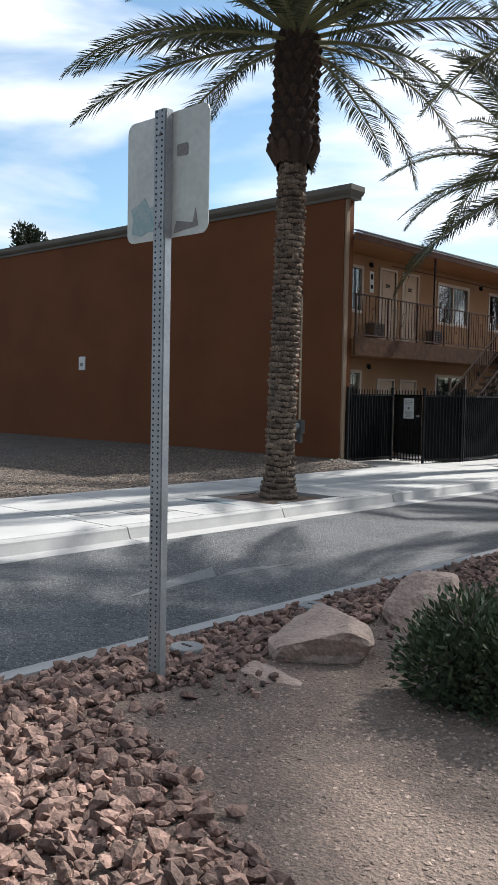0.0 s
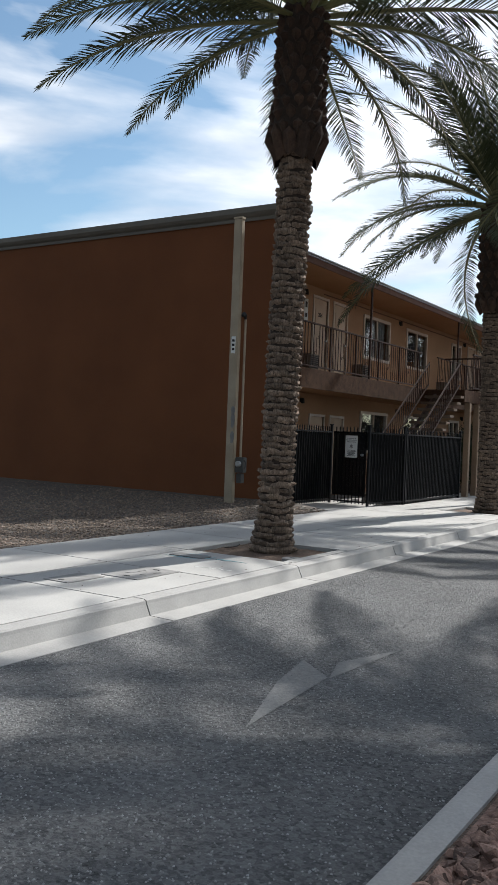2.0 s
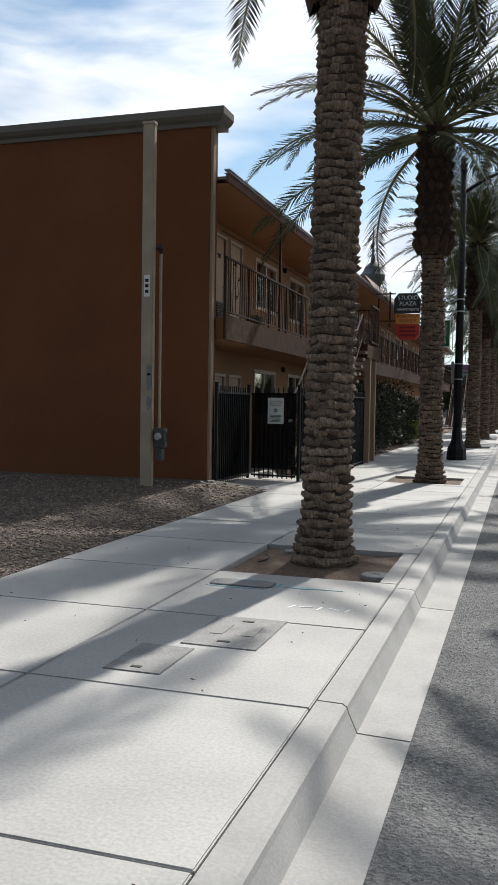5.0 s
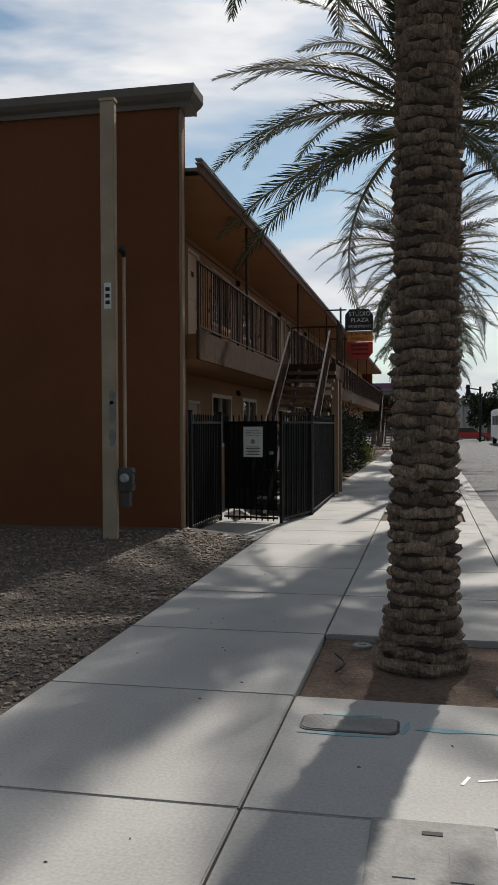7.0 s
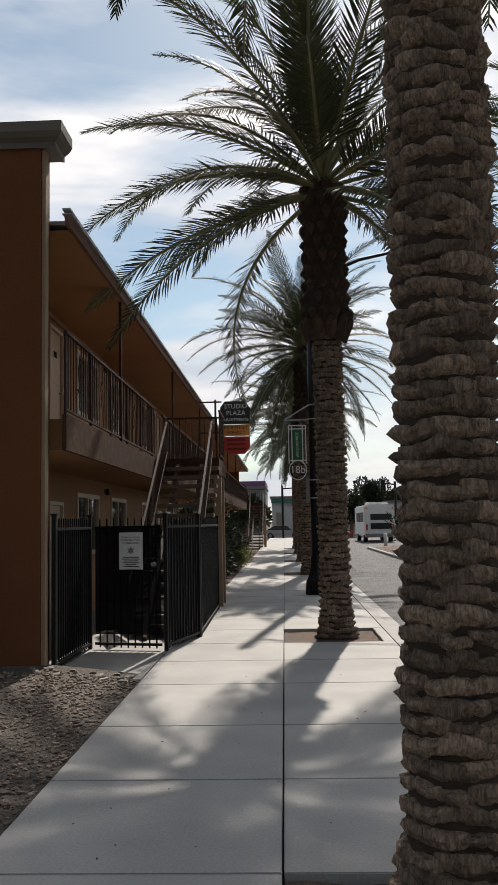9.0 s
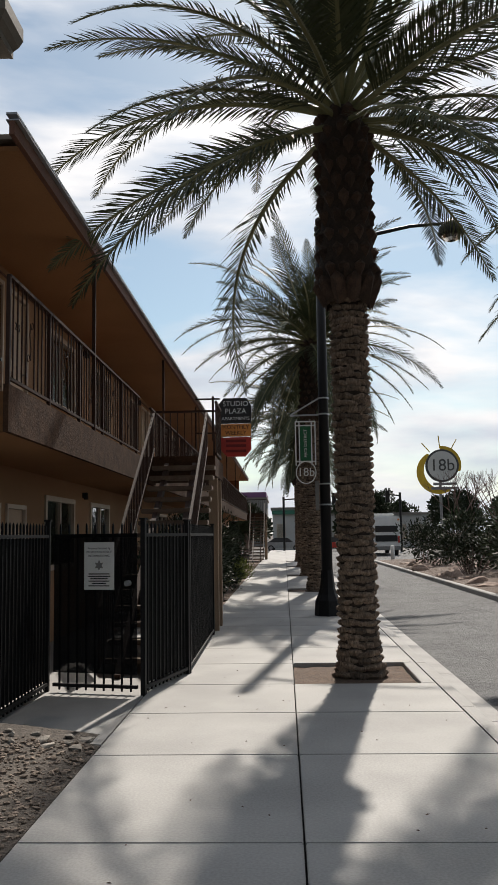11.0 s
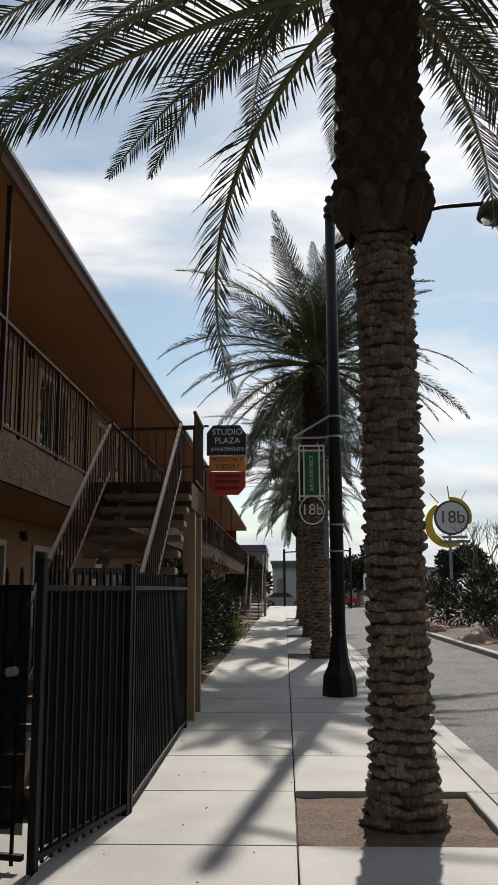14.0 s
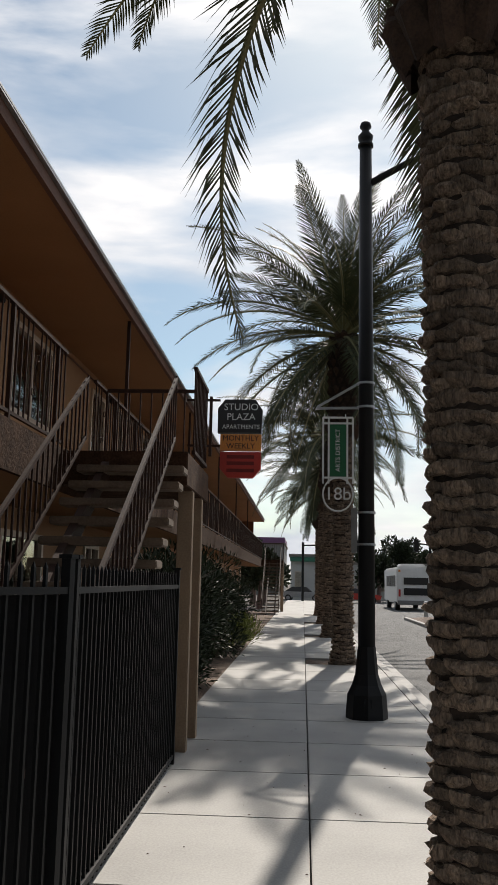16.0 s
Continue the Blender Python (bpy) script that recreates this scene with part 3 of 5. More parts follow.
def wall_light(y, z):
    w = thing("wall_light", (FX, y, z), "small dark wall light under the eaves", "wall light", "walkway lights")
    part("plate", Geo().box(-0.01, -0.05, -0.05, 0.02, 0.05, 0.05), INK, w)
    part("shade", Geo().tube([(0.06, 0, 0.05), (0.06, 0, -0.05), (0.06, 0, -0.08)], [0.03, 0.045, 0.04], 12), INK, w)


for y in (19.0, 25.0, 31.0, 37.0):
    wall_light(y, 5.22)
    wall_light(y, 2.55)
structure("facade_conduit", Geo().tube([(FX + 0.02, 20.0, 5.3), (FX + 0.02, 50.0, 5.3)], 0.014, 8), BROWN, "thin painted conduit along the facade under the soffit", "conduit")
lb = thing("door_sign", (FX, 19.08, 4.5), "narrow white sign beside the apartment door", "sign")
part("board", Geo().box(-0.01, -0.09, 0, 0.012, 0.09, 0.55), WHITEP, lb)
part("text_bar", Geo().box(0.012, -0.05, 0.34, 0.015, 0.05, 0.48), INK, lb)
part("text_bar", Geo().box(0.012, -0.05, 0.1, 0.015, 0.05, 0.2), INK, lb)

# the tall blank end wall
structure("end_wall", Geo().box(-46, WY, -0.05, WX, 16.82, 6.35), STUCCO, "blank rust brown stucco end wall of the apartment block", "wall")
structure("wall_edge", Geo().box(WX + 0.002, WY + 0.03, 0.1, WX + 0.05, 16.6, 6.34), EDGE, "cream painted end strip of the brown wall", "trim", 0.006)
co = Geo()
prof = [(0, 6.34), (-0.035, 6.34), (-0.035, 6.41), (-0.09, 6.45), (-0.13, 6.51), (-0.13, 6.63), (0, 6.63)]
n = len(prof)
vs = [(x0 - (p[0] - 0.15) * e, WY + p[0], p[1]) for x0, e in ((-46, 0), (WX, 1)) for p in prof]
co.add(vs, [tuple(range(n)), tuple(reversed(range(n, 2 * n)))] + [(i, n + i, n + (i + 1) % n, (i + 1) % n) for i in range(n)])
vs2 = [(WX - p[0] + 0.15, y - (p[0] if y < 16.6 else 0) * -1, p[1]) for y in (WY, 16.84) for p in prof]
co.add(vs2, [tuple(reversed(range(n))), tuple(range(n, 2 * n))] + [(i, (i + 1) % n, n + (i + 1) % n, n + i) for i in range(n)])
co.box(-46, WY + 0.001, 6.345, WX + 0.15, 16.84, 6.625)
structure("cornice", co, TRIM, "grey brown moulded cornice along the wall top", "cornice")

# roof, eaves, walkway
structure("roof", Geo().box(-24, 16.84, SOF + 0.12, -11.96, END_Y, SOF + 0.17), ROOFM, "flat grey roof", "roof")
structure("ceiling_soffit", Geo().box(FX, 16.84, SOF, -11.99, END_Y, SOF + 0.05), SOFFIT, "orange brown painted eaves soffit", "soffit")
structure("fascia", Geo().box(-11.99, 16.46, SOF - 0.02, -11.94, END_Y, SOF + 0.11), BROWN, "brown wooden eaves fascia board", "fascia")
structure("drip_edge", Geo().box(-12.02, 16.46, SOF + 0.112, -11.9, END_Y, SOF + 0.125).box(-12.02, 16.46, SOF + 0.17, -11.92, END_Y, SOF + 0.19), GALV, "pale metal drip edge on the roof", "trim")
structure("walkway_deck", Geo().box(FX, 16.84, DECK0 + 0.02, RX + 0.02, END_Y, DECK), SOFFIT, "raised walkway slab of the upper storey", "walkway")
structure("deck_fascia", Geo().box(RX + 0.021, 16.62, DECK0, RX + 0.07, END_Y, DECK + 0.03), DECKFACE, "rough brown stuccoed edge of the walkway", "fascia")
structure("roof_parapet", Geo().add([(-11.95, 32, 5.6), (-11.95, 46, 5.6), (-12.35, 46, 6.12), (-12.35, 32, 6.12), (-12.5, 32, 5.6), (-12.5, 46, 5.6)], [(0, 1, 2, 3), (0, 3, 4), (1, 5, 2), (3, 2, 5, 4), (0, 4, 5, 1)]), BROWN, "sloped brown raised parapet over the eaves", "parapet")
structure("building_back", Geo().box(-24.2, 16.83, -0.05, -24, END_Y, 5.8).box(-24, END_Y - 0.2, -0.05, FX - 0.2, END_Y, 5.75), STUCCO, "plain brown rear and end walls", "wall")
structure("end_pier", Geo().box(FX, END_Y - 0.25, DECK, RX - 0.5, END_Y, SOF), STUCCO, "brown wall closing the upper walkway", "wall")

# walkway railing with scrolls
rail = thing("walkway_railing", (RX + 0.05, 16.65, DECK), "brown iron railing with vertical balusters and scrolls along the walkway", "railing")
spans = [(0.0, 7.05), (8.3, 50.6)]
for a, b in spans:
    part("top_rail", Geo().bar((0, a, 1.03), (0, b, 1.03), 0.045, 0.03), IRON, rail)
    part("bottom_rail", Geo().bar((0, a, 0.09), (0, b, 0.09), 0.03), IRON, rail)
bal = Geo().box(-0.007, -0.007, 0.09, 0.007, 0.007, 1.02).mesh("baluster", IRON)
post = Geo().box(-0.018, -0.018, -0.36, 0.018, 0.018, 1.02).mesh("post", IRON)


def scroll(g, cz, r, flip):
    pts = []
    for i in range(15):
        a = i / 14 * 4.6
        q = r * (1 - 0.7 * i / 14)
        pts.append((0, flip * (math.cos(a) * q - r), cz + math.sin(a) * q * flip))
    g.tube(pts, 0.006, 5)


sg = Geo()
scroll(sg, 0.38, 0.06, 1)
scroll(sg, 0.75, 0.06, -1)
sg.tube([(0, 0, 0.38), (0, 0.02, 0.5), (0, -0.02, 0.63), (0, 0, 0.75)], 0.006, 5)
scm = sg.mesh("scroll", IRON)
y, k = 0.0, 0
while y < 50.6:
    if not 7.06 < y < 8.29:
        o = new("post" if k % 10 == 0 else "scroll" if k % 10 == 5 else "baluster", post if k % 10 == 0 else scm if k % 10 == 5 else bal)
        o.parent, o.matrix_basis = rail, Matrix.Translation((0, y, 0))
    y += 0.135
    k += 1
for y in (20.15, 26.7, 33.3, 39.9, 46.5, 53.1):
    structure("eaves_post", Geo().box(RX + 0.03, y - 0.022, DECK + 0.03, RX + 0.074, y + 0.022, SOF), IRON, "thin brown steel post from walkway to eaves", "post")

# standpipe and electric service on the blank wall
pp = thing("service_pole", (-12.97, 15.52, 0.18), "tall square cream painted service pole standing before the brown wall", "pole")
part("pipe", Geo().box(-0.1, -0.1, -0.1, 0.1, 0.02, 5.95), PIPE, pp, "", False, 0.012)
part("cap", Geo().box(-0.108, -0.108, 5.95, 0.108, 0.028, 5.99), PIPE, pp)
for z, w in ((1.75, 0.16), (1.95, 0.1), (1.4, 0.13)):
    part("worn_patch", Geo().prism([(0.05 + 0.05 * math.cos(a * 0.7) * (1 + 0.3 * math.sin(a * 2.3)), z + w * math.sin(a * 0.7)) for a in range(9)], -0.001, 0.001), LIDM, pp).matrix_basis = pose(0, -0.102, 0, 90)
part("number_plate", Geo().box(-0.05, -0.106, 3.15, 0.05, -0.101, 3.5), WHITEP, pp)
for z, s in ((3.42, "2"), (3.33, "1"), (3.24, "4")):
    part("numeral_bar", Geo().box(-0.03, -0.11, z - 0.03, 0.03, -0.107, z + 0.02), INK, pp)
el = thing("electric_meter", (-12.77, 15.55, 1.05), "grey electric meter box with conduit on the cream pole", "meter box")
part("box", Geo().box(-0.1, -0.06, -0.2, 0.1, 0.095, 0.12), METERM, el, "", False, 0.012)
part("bracket_bar", Geo().box(-0.3, 0.0, -0.05, -0.09, 0.03, 0.0), GALV, el)
part("dial", Geo().tube([(0, -0.06, -0.02), (0, -0.1, -0.02), (0, -0.12, -0.02)], [0.065, 0.065, 0.05], 16), GALV, el)
part("switch_box", Geo().box(-0.07, -0.04, -0.42, 0.05, 0.095, -0.22), METERM, el, "", False, 0.01)
part("conduit", Geo().tube([(-0.03, 0.04, 0.12), (-0.03, 0.04, 3.0)], 0.025, 10), PIPE, el)
part("weatherhead", Geo().tube([(-0.03, 0.04, 3.0), (-0.03, 0.02, 3.07), (-0.03, -0.03, 3.1), (-0.03, -0.07, 3.06)], [0.03, 0.045, 0.05, 0.04], 10), INK, el)
part("cable", Geo().tube([(0.08, -0.02, 0.08), (0.14, -0.03, 0.03), (0.14, -0.03, -0.08), (0.08, -0.02, -0.15)], 0.008, 6), INK, el)
nb = thing("wall_notice", (-22.35, 16.425, 2.42), "small pale notice board fixed to the brown wall", "notice")
part("board", Geo().box(-0.16, -0.03, 0, 0.16, 0.008, 0.42), WHITEP, nb, "", False, 0.01)
part("window_slot", Geo().box(-0.07, -0.036, 0.12, 0.07, -0.031, 0.22), LIDM, nb)

# ---- stairs and landing ----
st = thing("outdoor_stair", (-11.28, 23.55, 0.15), "open-riser outdoor stair with concrete treads and brown iron rails", "staircase")
N = 16
rise, run = (DECK - 0.15) / N, 0.27
tread = Geo().box(-0.47, -0.02, -0.06, 0.44, 0.27, 0.0).mesh("tread", TREADM, False, 0.01)
long_tread = Geo().box(-0.47, -0.02, -0.07, 0.57, 0.27, 0.0).mesh("tread", TREADM, False, 0.01)
for i in range(1, N):
    o = new("tread", tread if i > 6 else long_tread)
    o.parent, o.matrix_basis = st, Matrix.Translation((0, -run * i, DECK - 0.15 - rise * i))
for s in (-0.25, 0.22):
    part("stringer", Geo().bar((s, -run * N, -0.02), (s, 0, DECK - 0.34), 0.07, 0.16), IRON, st)
for s in (-0.47, 0.43):
    part("handrail", Geo().bar((s, -run * N, 0.8), (s, -0.02, DECK - 0.15 + 0.72), 0.034), IRON, st)
    part("lower_rail", Geo().bar((s, -run * N, 0.12), (s, -0.02, DECK - 0.15 + 0.12), 0.03), IRON, st)
    for i in range(0, N * 2 + 1):
        f = i / (N * 2)
        part("baluster", Geo().box(s - 0.008, -run * N * (1 - f) - 0.008, 0.1 + (DECK - 0.15) * f, s + 0.008, -run * N * (1 - f) + 0.008, 0.76 + (DECK - 0.15) * f), IRON, st)
ld = thing("stair_landing", (-11.4, 24.2, DECK), "brown landing slab on tan posts at the head of the stair", "landing")
part("slab", Geo().box(-0.606, -0.6, -0.34, 0.68, 1.3, 0.0), DECKFACE, ld, "", False, 0.01)
for y in (-0.02, 0.78):
    part("column", Geo().box(0.52, y - 0.075, -DECK + 0.1, 0.675, y + 0.075, -0.34), COLUMN, ld, "tan stuccoed post", False, 0.01)
for y0, x0, y1, x1 in ((0.12, 0.64, 1.28, 0.64), (1.28, 0.64, 1.28, -0.6)):
    for z in (0.1, 1.03):
        part("rail", Geo().bar((x0, y0, z), (x1, y1, z), 0.04), IRON, ld)
    for i in range(10):
        f = i / 9
        x, y = x0 + (x1 - x0) * f, y0 + (y1 - y0) * f
        part("baluster", Geo().box(x - 0.008, y - 0.008, 0.1, x + 0.008, y + 0.008, 1.03), IRON, ld)

for ob in (st, ld):
    copy_thing(ob, Matrix.Translation((0, 42.3, 0)) @ ob.matrix_basis)

# ---- fence and gate ----
structure("concrete_pad", Geo().prism([(-11.06, 16.1), (-11.06, 18.9), (-11.06, 26), (-13.29, 26), (-13.29, 16.84), (-12.2, 16.84), (-12.2, 16.4)], 0.0, 0.142), KERB, "rough concrete apron in front of the gate", "apron")
F_Z, F_H = 0.15, 1.78


def picket_fence(a, b, label, backed, step=0.105, posts=True):
    a, b = Vector((*a, F_Z)), Vector((*b, F_Z))
    ln, turn = (b - a).length, math.degrees(math.atan2((b - a).y, (b - a).x))
    f = thing("iron_fence", a, label, "fence", "gate enclosure fence", turn)
    for z in (0.07, F_H - 0.14):
        part("rail", Geo().bar((0.03, 0, z), (ln - 0.03, 0, z), 0.04, 0.035), BLACK, f)
    pk = Geo().box(-0.009, -0.009, 0.02, 0.009, 0.009, F_H - 0.03).add([(-0.009, -0.009, F_H - 0.03), (0.009, -0.009, F_H - 0.03), (0.009, 0.009, F_H - 0.03), (-0.009, 0.009, F_H - 0.03), (0, 0, F_H)], [(0, 1, 4), (1, 2, 4), (2, 3, 4), (3, 0, 4)]).mesh("picket", BLACK)
    n = int(ln / step)
    for i in range(1, n):
        o = new("picket", pk)
        o.parent, o.matrix_basis = f, Matrix.Translation((ln * i / n, 0, 0))
    for x in (0.0, ln) if posts else ():
        part("post", Geo().box(x - 0.025, -0.025, -0.05, x + 0.025, 0.025, F_H + 0.02).box(x - 0.036, -0.036, F_H + 0.02, x + 0.036, 0.036, F_H + 0.04), BLACK, f)
    if backed:
        part("privacy_sheet", Geo().box(0.03, 0.022, 0.1, ln - 0.03, 0.026, F_H - 0.16), MESHP, f, "black perforated metal sheet")
    return f


picket_fence((-12.15, 16.6), (-12.15, 18.47), "black iron picket fence beside the brown wall, sheet behind", True)
picket_fence((-11.06, 18.2), (-10.75, 19.5), "short angled black iron picket fence with sheet behind", True)
picket_fence((-10.74, 19.58), (-10.78, 23.55), "black iron picket fence along the pavement with sheet behind", True)
gt = picket_fence((-12.1, 18.45), (-11.1, 18.22), "black iron gate with sheet backing and a notice", False, 0.1, False)
gt.name = "iron_gate"
tagged(gt, category="gate")
part("gate_sheet", Geo().box(0.04, -0.022, 0.2, 1.0, -0.016, F_H - 0.12), PERF, gt, "black metal sheet")
part("knob", Geo().tube([(0.91, -0.023, 1.14), (0.91, -0.06, 1.14), (0.91, -0.085, 1.14)], [0.03, 0.014, 0.03], 12), GALV, gt)
gs = thing("gate_notice", (-11.55, 18.3, 1.22), "white notice with star emblem and black lettering on the gate", "notice", "", -13)
part("board", Geo().box(-0.172, -0.006, 0, 0.172, 0.0, 0.5), WHITEP, gs)
for z, s, t_ in ((0.435, 0.033, "Property Patrolled By"), (0.395, 0.036, "PROTECTIVE FORCE"), (0.355, 0.036, "INTERNATIONAL")):
    words("lettering", t_, s * 0.9, INK, gs, pose(0, -0.0075, z, 90, 0, 0), "", 0.001)
star = [((0.06 if i % 2 == 0 else 0.03) * math.sin(i * math.pi / 6), 0.255 + (0.06 if i % 2 == 0 else 0.03) * math.cos(i * math.pi / 6)) for i in range(12)]
part("emblem", Geo().add([(x, -0.0075, z) for x, z in star], [tuple(reversed(range(12)))]), LIDM, gs)
for i, w in enumerate((0.12, 0.13, 0.1, 0.12, 0.08, 0.12)):
    part("text_bar", Geo().box(-w, -0.008, 0.16 - 0.025 * i, w, -0.0065, 0.171 - 0.025 * i), INK, gs)
# ---- traffic sign seen from behind ----
sp = thing("road_sign", (-3.37, 2.96, 0.1), "bare metal road sign seen from behind on a perforated steel post", "road sign", "", 0)
post_h = 3.04
part("post", Geo().box(-0.038, -0.02, -0.2, 0.038, -0.008, post_h).box(-0.045, -0.012, -0.2, -0.038, 0.03, post_h).box(0.038, -0.012, -0.2, 0.045, 0.03, post_h), GALV, sp)
hole = Geo().tube([(0, -0.0215, 0), (0, -0.0195, 0)], 0.006, 8).mesh("hole", HOLE)
for i in range(100):
    o = new("hole", hole)
    o.parent, o.matrix_basis = sp, Matrix.Translation((-0.02, 0, 0.12 + i * 0.0294))
    o = new("hole", hole)
    o.parent, o.matrix_basis = sp, Matrix.Translation((0.02, 0, 0.12 + i * 0.0294))


def round_rect(x0, z0, x1, z1, r, n=6):
    pts = []
    for cx, cz, a0 in ((x1 - r, z0 + r, -90), (x1 - r, z1 - r, 0), (x0 + r, z1 - r, 90), (x0 + r, z0 + r, 180)):
        for i in range(n + 1):
            a = radians(a0 + 90 * i / n)
            pts.append((cx + r * math.cos(a), cz + r * math.sin(a)))
    return pts


def plate(name, outline, y0, y1, material, parent, label=""):
    """A flat plate in the xz plane, between y0 and y1."""
    n = len(outline)
    return part(name, Geo().add([(x, y0, z) for x, z in outline] + [(x, y1, z) for x, z in outline],
                                [tuple(range(n)), tuple(reversed(range(n, 2 * n)))] + [(i, n + i, n + (i + 1) % n, (i + 1) % n) for i in range(n)]), material, parent, label)


sgn = plate("sign_plate", round_rect(-0.31, 2.4, 0.31, 3.03, 0.05), 0.032, 0.036, SIGNBACK, sp, "dull aluminium sheet with sticker remains")
plate("sticker_rest", [(-0.27, 2.45), (-0.2, 2.43), (-0.14, 2.45), (-0.07, 2.44), (-0.06, 2.52), (-0.09, 2.58), (-0.13, 2.57), (-0.17, 2.63), (-0.22, 2.6), (-0.28, 2.58), (-0.26, 2.52)], 0.0295, 0.0315, TEALSTAIN, sp)
plate("sticker_rest", [(0.06, 2.42), (0.24, 2.44), (0.22, 2.53), (0.2, 2.46), (0.08, 2.48)], 0.0295, 0.0315, LIDM, sp)
plate("sticker_rest", round_rect(0.08, 2.8, 0.16, 2.86, 0.01), 0.0295, 0.0315, LIDM, sp)
for z in (2.46, 2.92):
    part("bolt", Geo().tube([(0, -0.028, z), (0, -0.02, z)], 0.012, 8), GALV, sp)

# ---- street lamp with banner ----
lp = thing("street_lamp", (-8.73, 26.72, TOP), "tall black street lamp with fluted base, curved arm and banner bracket", "street lamp")
part("base", Geo().tube([(0, 0, z) for z in (0, 0.05, 0.3, 0.42, 0.55, 0.75, 0.9)], [0.27, 0.27, 0.25, 0.19, 0.15, 0.13, 0.115], 8), LAMPBLACK, lp)
part("pole", Geo().tube([(0, 0, 0.9), (0, 0, 5.0), (0, 0, 7.86)], [0.112, 0.1, 0.085], 16), LAMPBLACK, lp, "", True)
part("finial", Geo().tube([(0, 0, z) for z in (7.86, 7.9, 7.91, 7.96, 8.02, 8.08, 8.12, 8.16, 8.22, 8.26)], [0.11, 0.11, 0.06, 0.1, 0.11, 0.06, 0.05, 0.085, 0.07, 0.01], 14), LAMPBLACK, lp, "", True)
part("arm", Geo().tube([(0.05, 0, 7.3), (0.6, 0, 7.62), (1.2, 0, 7.86), (1.9, 0, 8.0), (2.7, 0, 8.05)], [0.05, 0.045, 0.04, 0.035, 0.035], 10), LAMPBLACK, lp, "", True)
part("lamp_head", Geo().tube([(2.75, 0, 8.12), (2.75, 0, 8.06), (2.75, 0, 7.96), (2.75, 0, 7.8), (2.75, 0, 7.76)], [0.05, 0.14, 0.24, 0.28, 0.25], 18), LAMPBLACK, lp, "", True)
part("lens", Geo().tube([(2.75, 0, 7.77), (2.75, 0, 7.7), (2.75, 0, 7.66)], [0.22, 0.18, 0.08], 16), GLASS, lp)
for z in (2.2, 2.62, 4.05, 4.38):
    part("strap", Geo().tube([(0, 0, z), (0, 0, z + 0.03)], 0.122, 16), GALV, lp)
part("bracket", Geo().bar((-0.1, 0, 4.06), (-0.68, 0, 4.05), 0.03).bar((-0.1, 0, 4.4), (-0.66, 0, 4.07), 0.03), GALV, lp)
part("meter_tube", Geo().box(-0.2, -0.04, 2.1, -0.125, 0.04, 2.7), LIDM, lp, "", False, 0.01)
part("hatch", Geo().box(-0.05, -0.245, 0.12, 0.05, -0.235, 0.26), LAMPBLACK, lp)
bn = thing("street_banner", (-9.11, 26.7, TOP + 2.64), "green district banner in a white frame hanging from the lamp", "banner")
W = 0.2
fr = Geo()
for x in (-W, -W + 0.075, W - 0.075, W):
    fr.box(x - 0.012, -0.012, 0.38, x + 0.012, 0.012, 1.28)
for z in (1.28, 1.2, 0.46):
    fr.box(-W, -0.011, z - 0.012, W, 0.011, z + 0.012)
part("banner_frame", fr, WHITEP, bn, "white painted frame")
part("banner_cloth", Geo().box(-W + 0.09, -0.006, 0.475, W - 0.09, 0.006, 1.185), GREEN, bn, "dark green panel")
part("banner_ring", Geo().tube([(W * math.cos(a * math.pi / 16), 0, 0.235 + 0.225 * math.sin(a * math.pi / 16)) for a in range(33)], 0.013, 6, False), WHITEP, bn)
words("lettering", "18b", 0.24, WHITEP, bn, pose(0, -0.012, 0.235, 90, 0, 0))
words("lettering", "ARTS DISTRICT", 0.085, WHITEP, bn, pose(0, -0.012, 0.83, 90, -90, 0))
for x in (-W + 0.02, 0.1):
    part("hanger", Geo().box(x - 0.006, -0.006, 1.29, x + 0.006, 0.006, 1.33), WHITEP, bn)

# ---- hanging apartment sign over the eaves ----
hs = thing("hanging_sign", (-10.82, 32.0, 3.86), "worn stacked apartment sign, dark, orange and red panels", "sign")
hs.matrix_basis = hs.matrix_basis @ Matrix.Scale(0.71, 4)
o8 = [(-0.57, 0.25), (-0.35, 0.0), (0.35, 0.0), (0.57, 0.25), (0.57, 0.72), (-0.57, 0.72)]
plate("red_panel", o8, -0.1, 0.1, RED, hs, "red panel")
plate("orange_panel", [(-0.57, 0.76), (0.57, 0.76), (0.57, 1.22), (-0.57, 1.22)], -0.1, 0.1, ORANGE, hs, "orange panel")
plate("dark_panel", [(-0.65, 1.26), (0.57, 1.26), (0.6, 1.9), (0.4, 2.2), (-0.45, 2.2), (-0.65, 1.95)], -0.12, 0.12, SIGNDARK, hs, "dark panel")
for t_, s, z, m_ in (("STUDIO", 0.27, 1.98, WHITEP), ("PLAZA", 0.27, 1.7, WHITEP), ("APARTMENTS", 0.17, 1.42, WHITEP)):
    words("lettering", t_, s, m_, hs, pose(0, -0.123, z, 90, 0, 0))
for t_, s, z in (("MONTHLY", 0.21, 1.1), ("WEEKLY", 0.21, 0.88)):
    words("lettering", t_, s, INK, hs, pose(0, -0.103, z, 90, 0, 0))
for z in (0.58, 0.4, 0.2):
    part("text_bar", Geo().box(-0.38, -0.104, z - 0.05, 0.38, -0.1, z + 0.05), mat("faded_letters", (0.2, 0.02, 0.015)), hs)
part("bracket", Geo().bar((-1.5, 0, 0.9), (-0.5, 0, 0.9), 0.06).bar((-1.55, 0, 2.2), (-0.6, 0, 2.2), 0.06).box(-0.9, -0.04, 0.6, -0.82, 0.04, 2.3), IRON, hs)

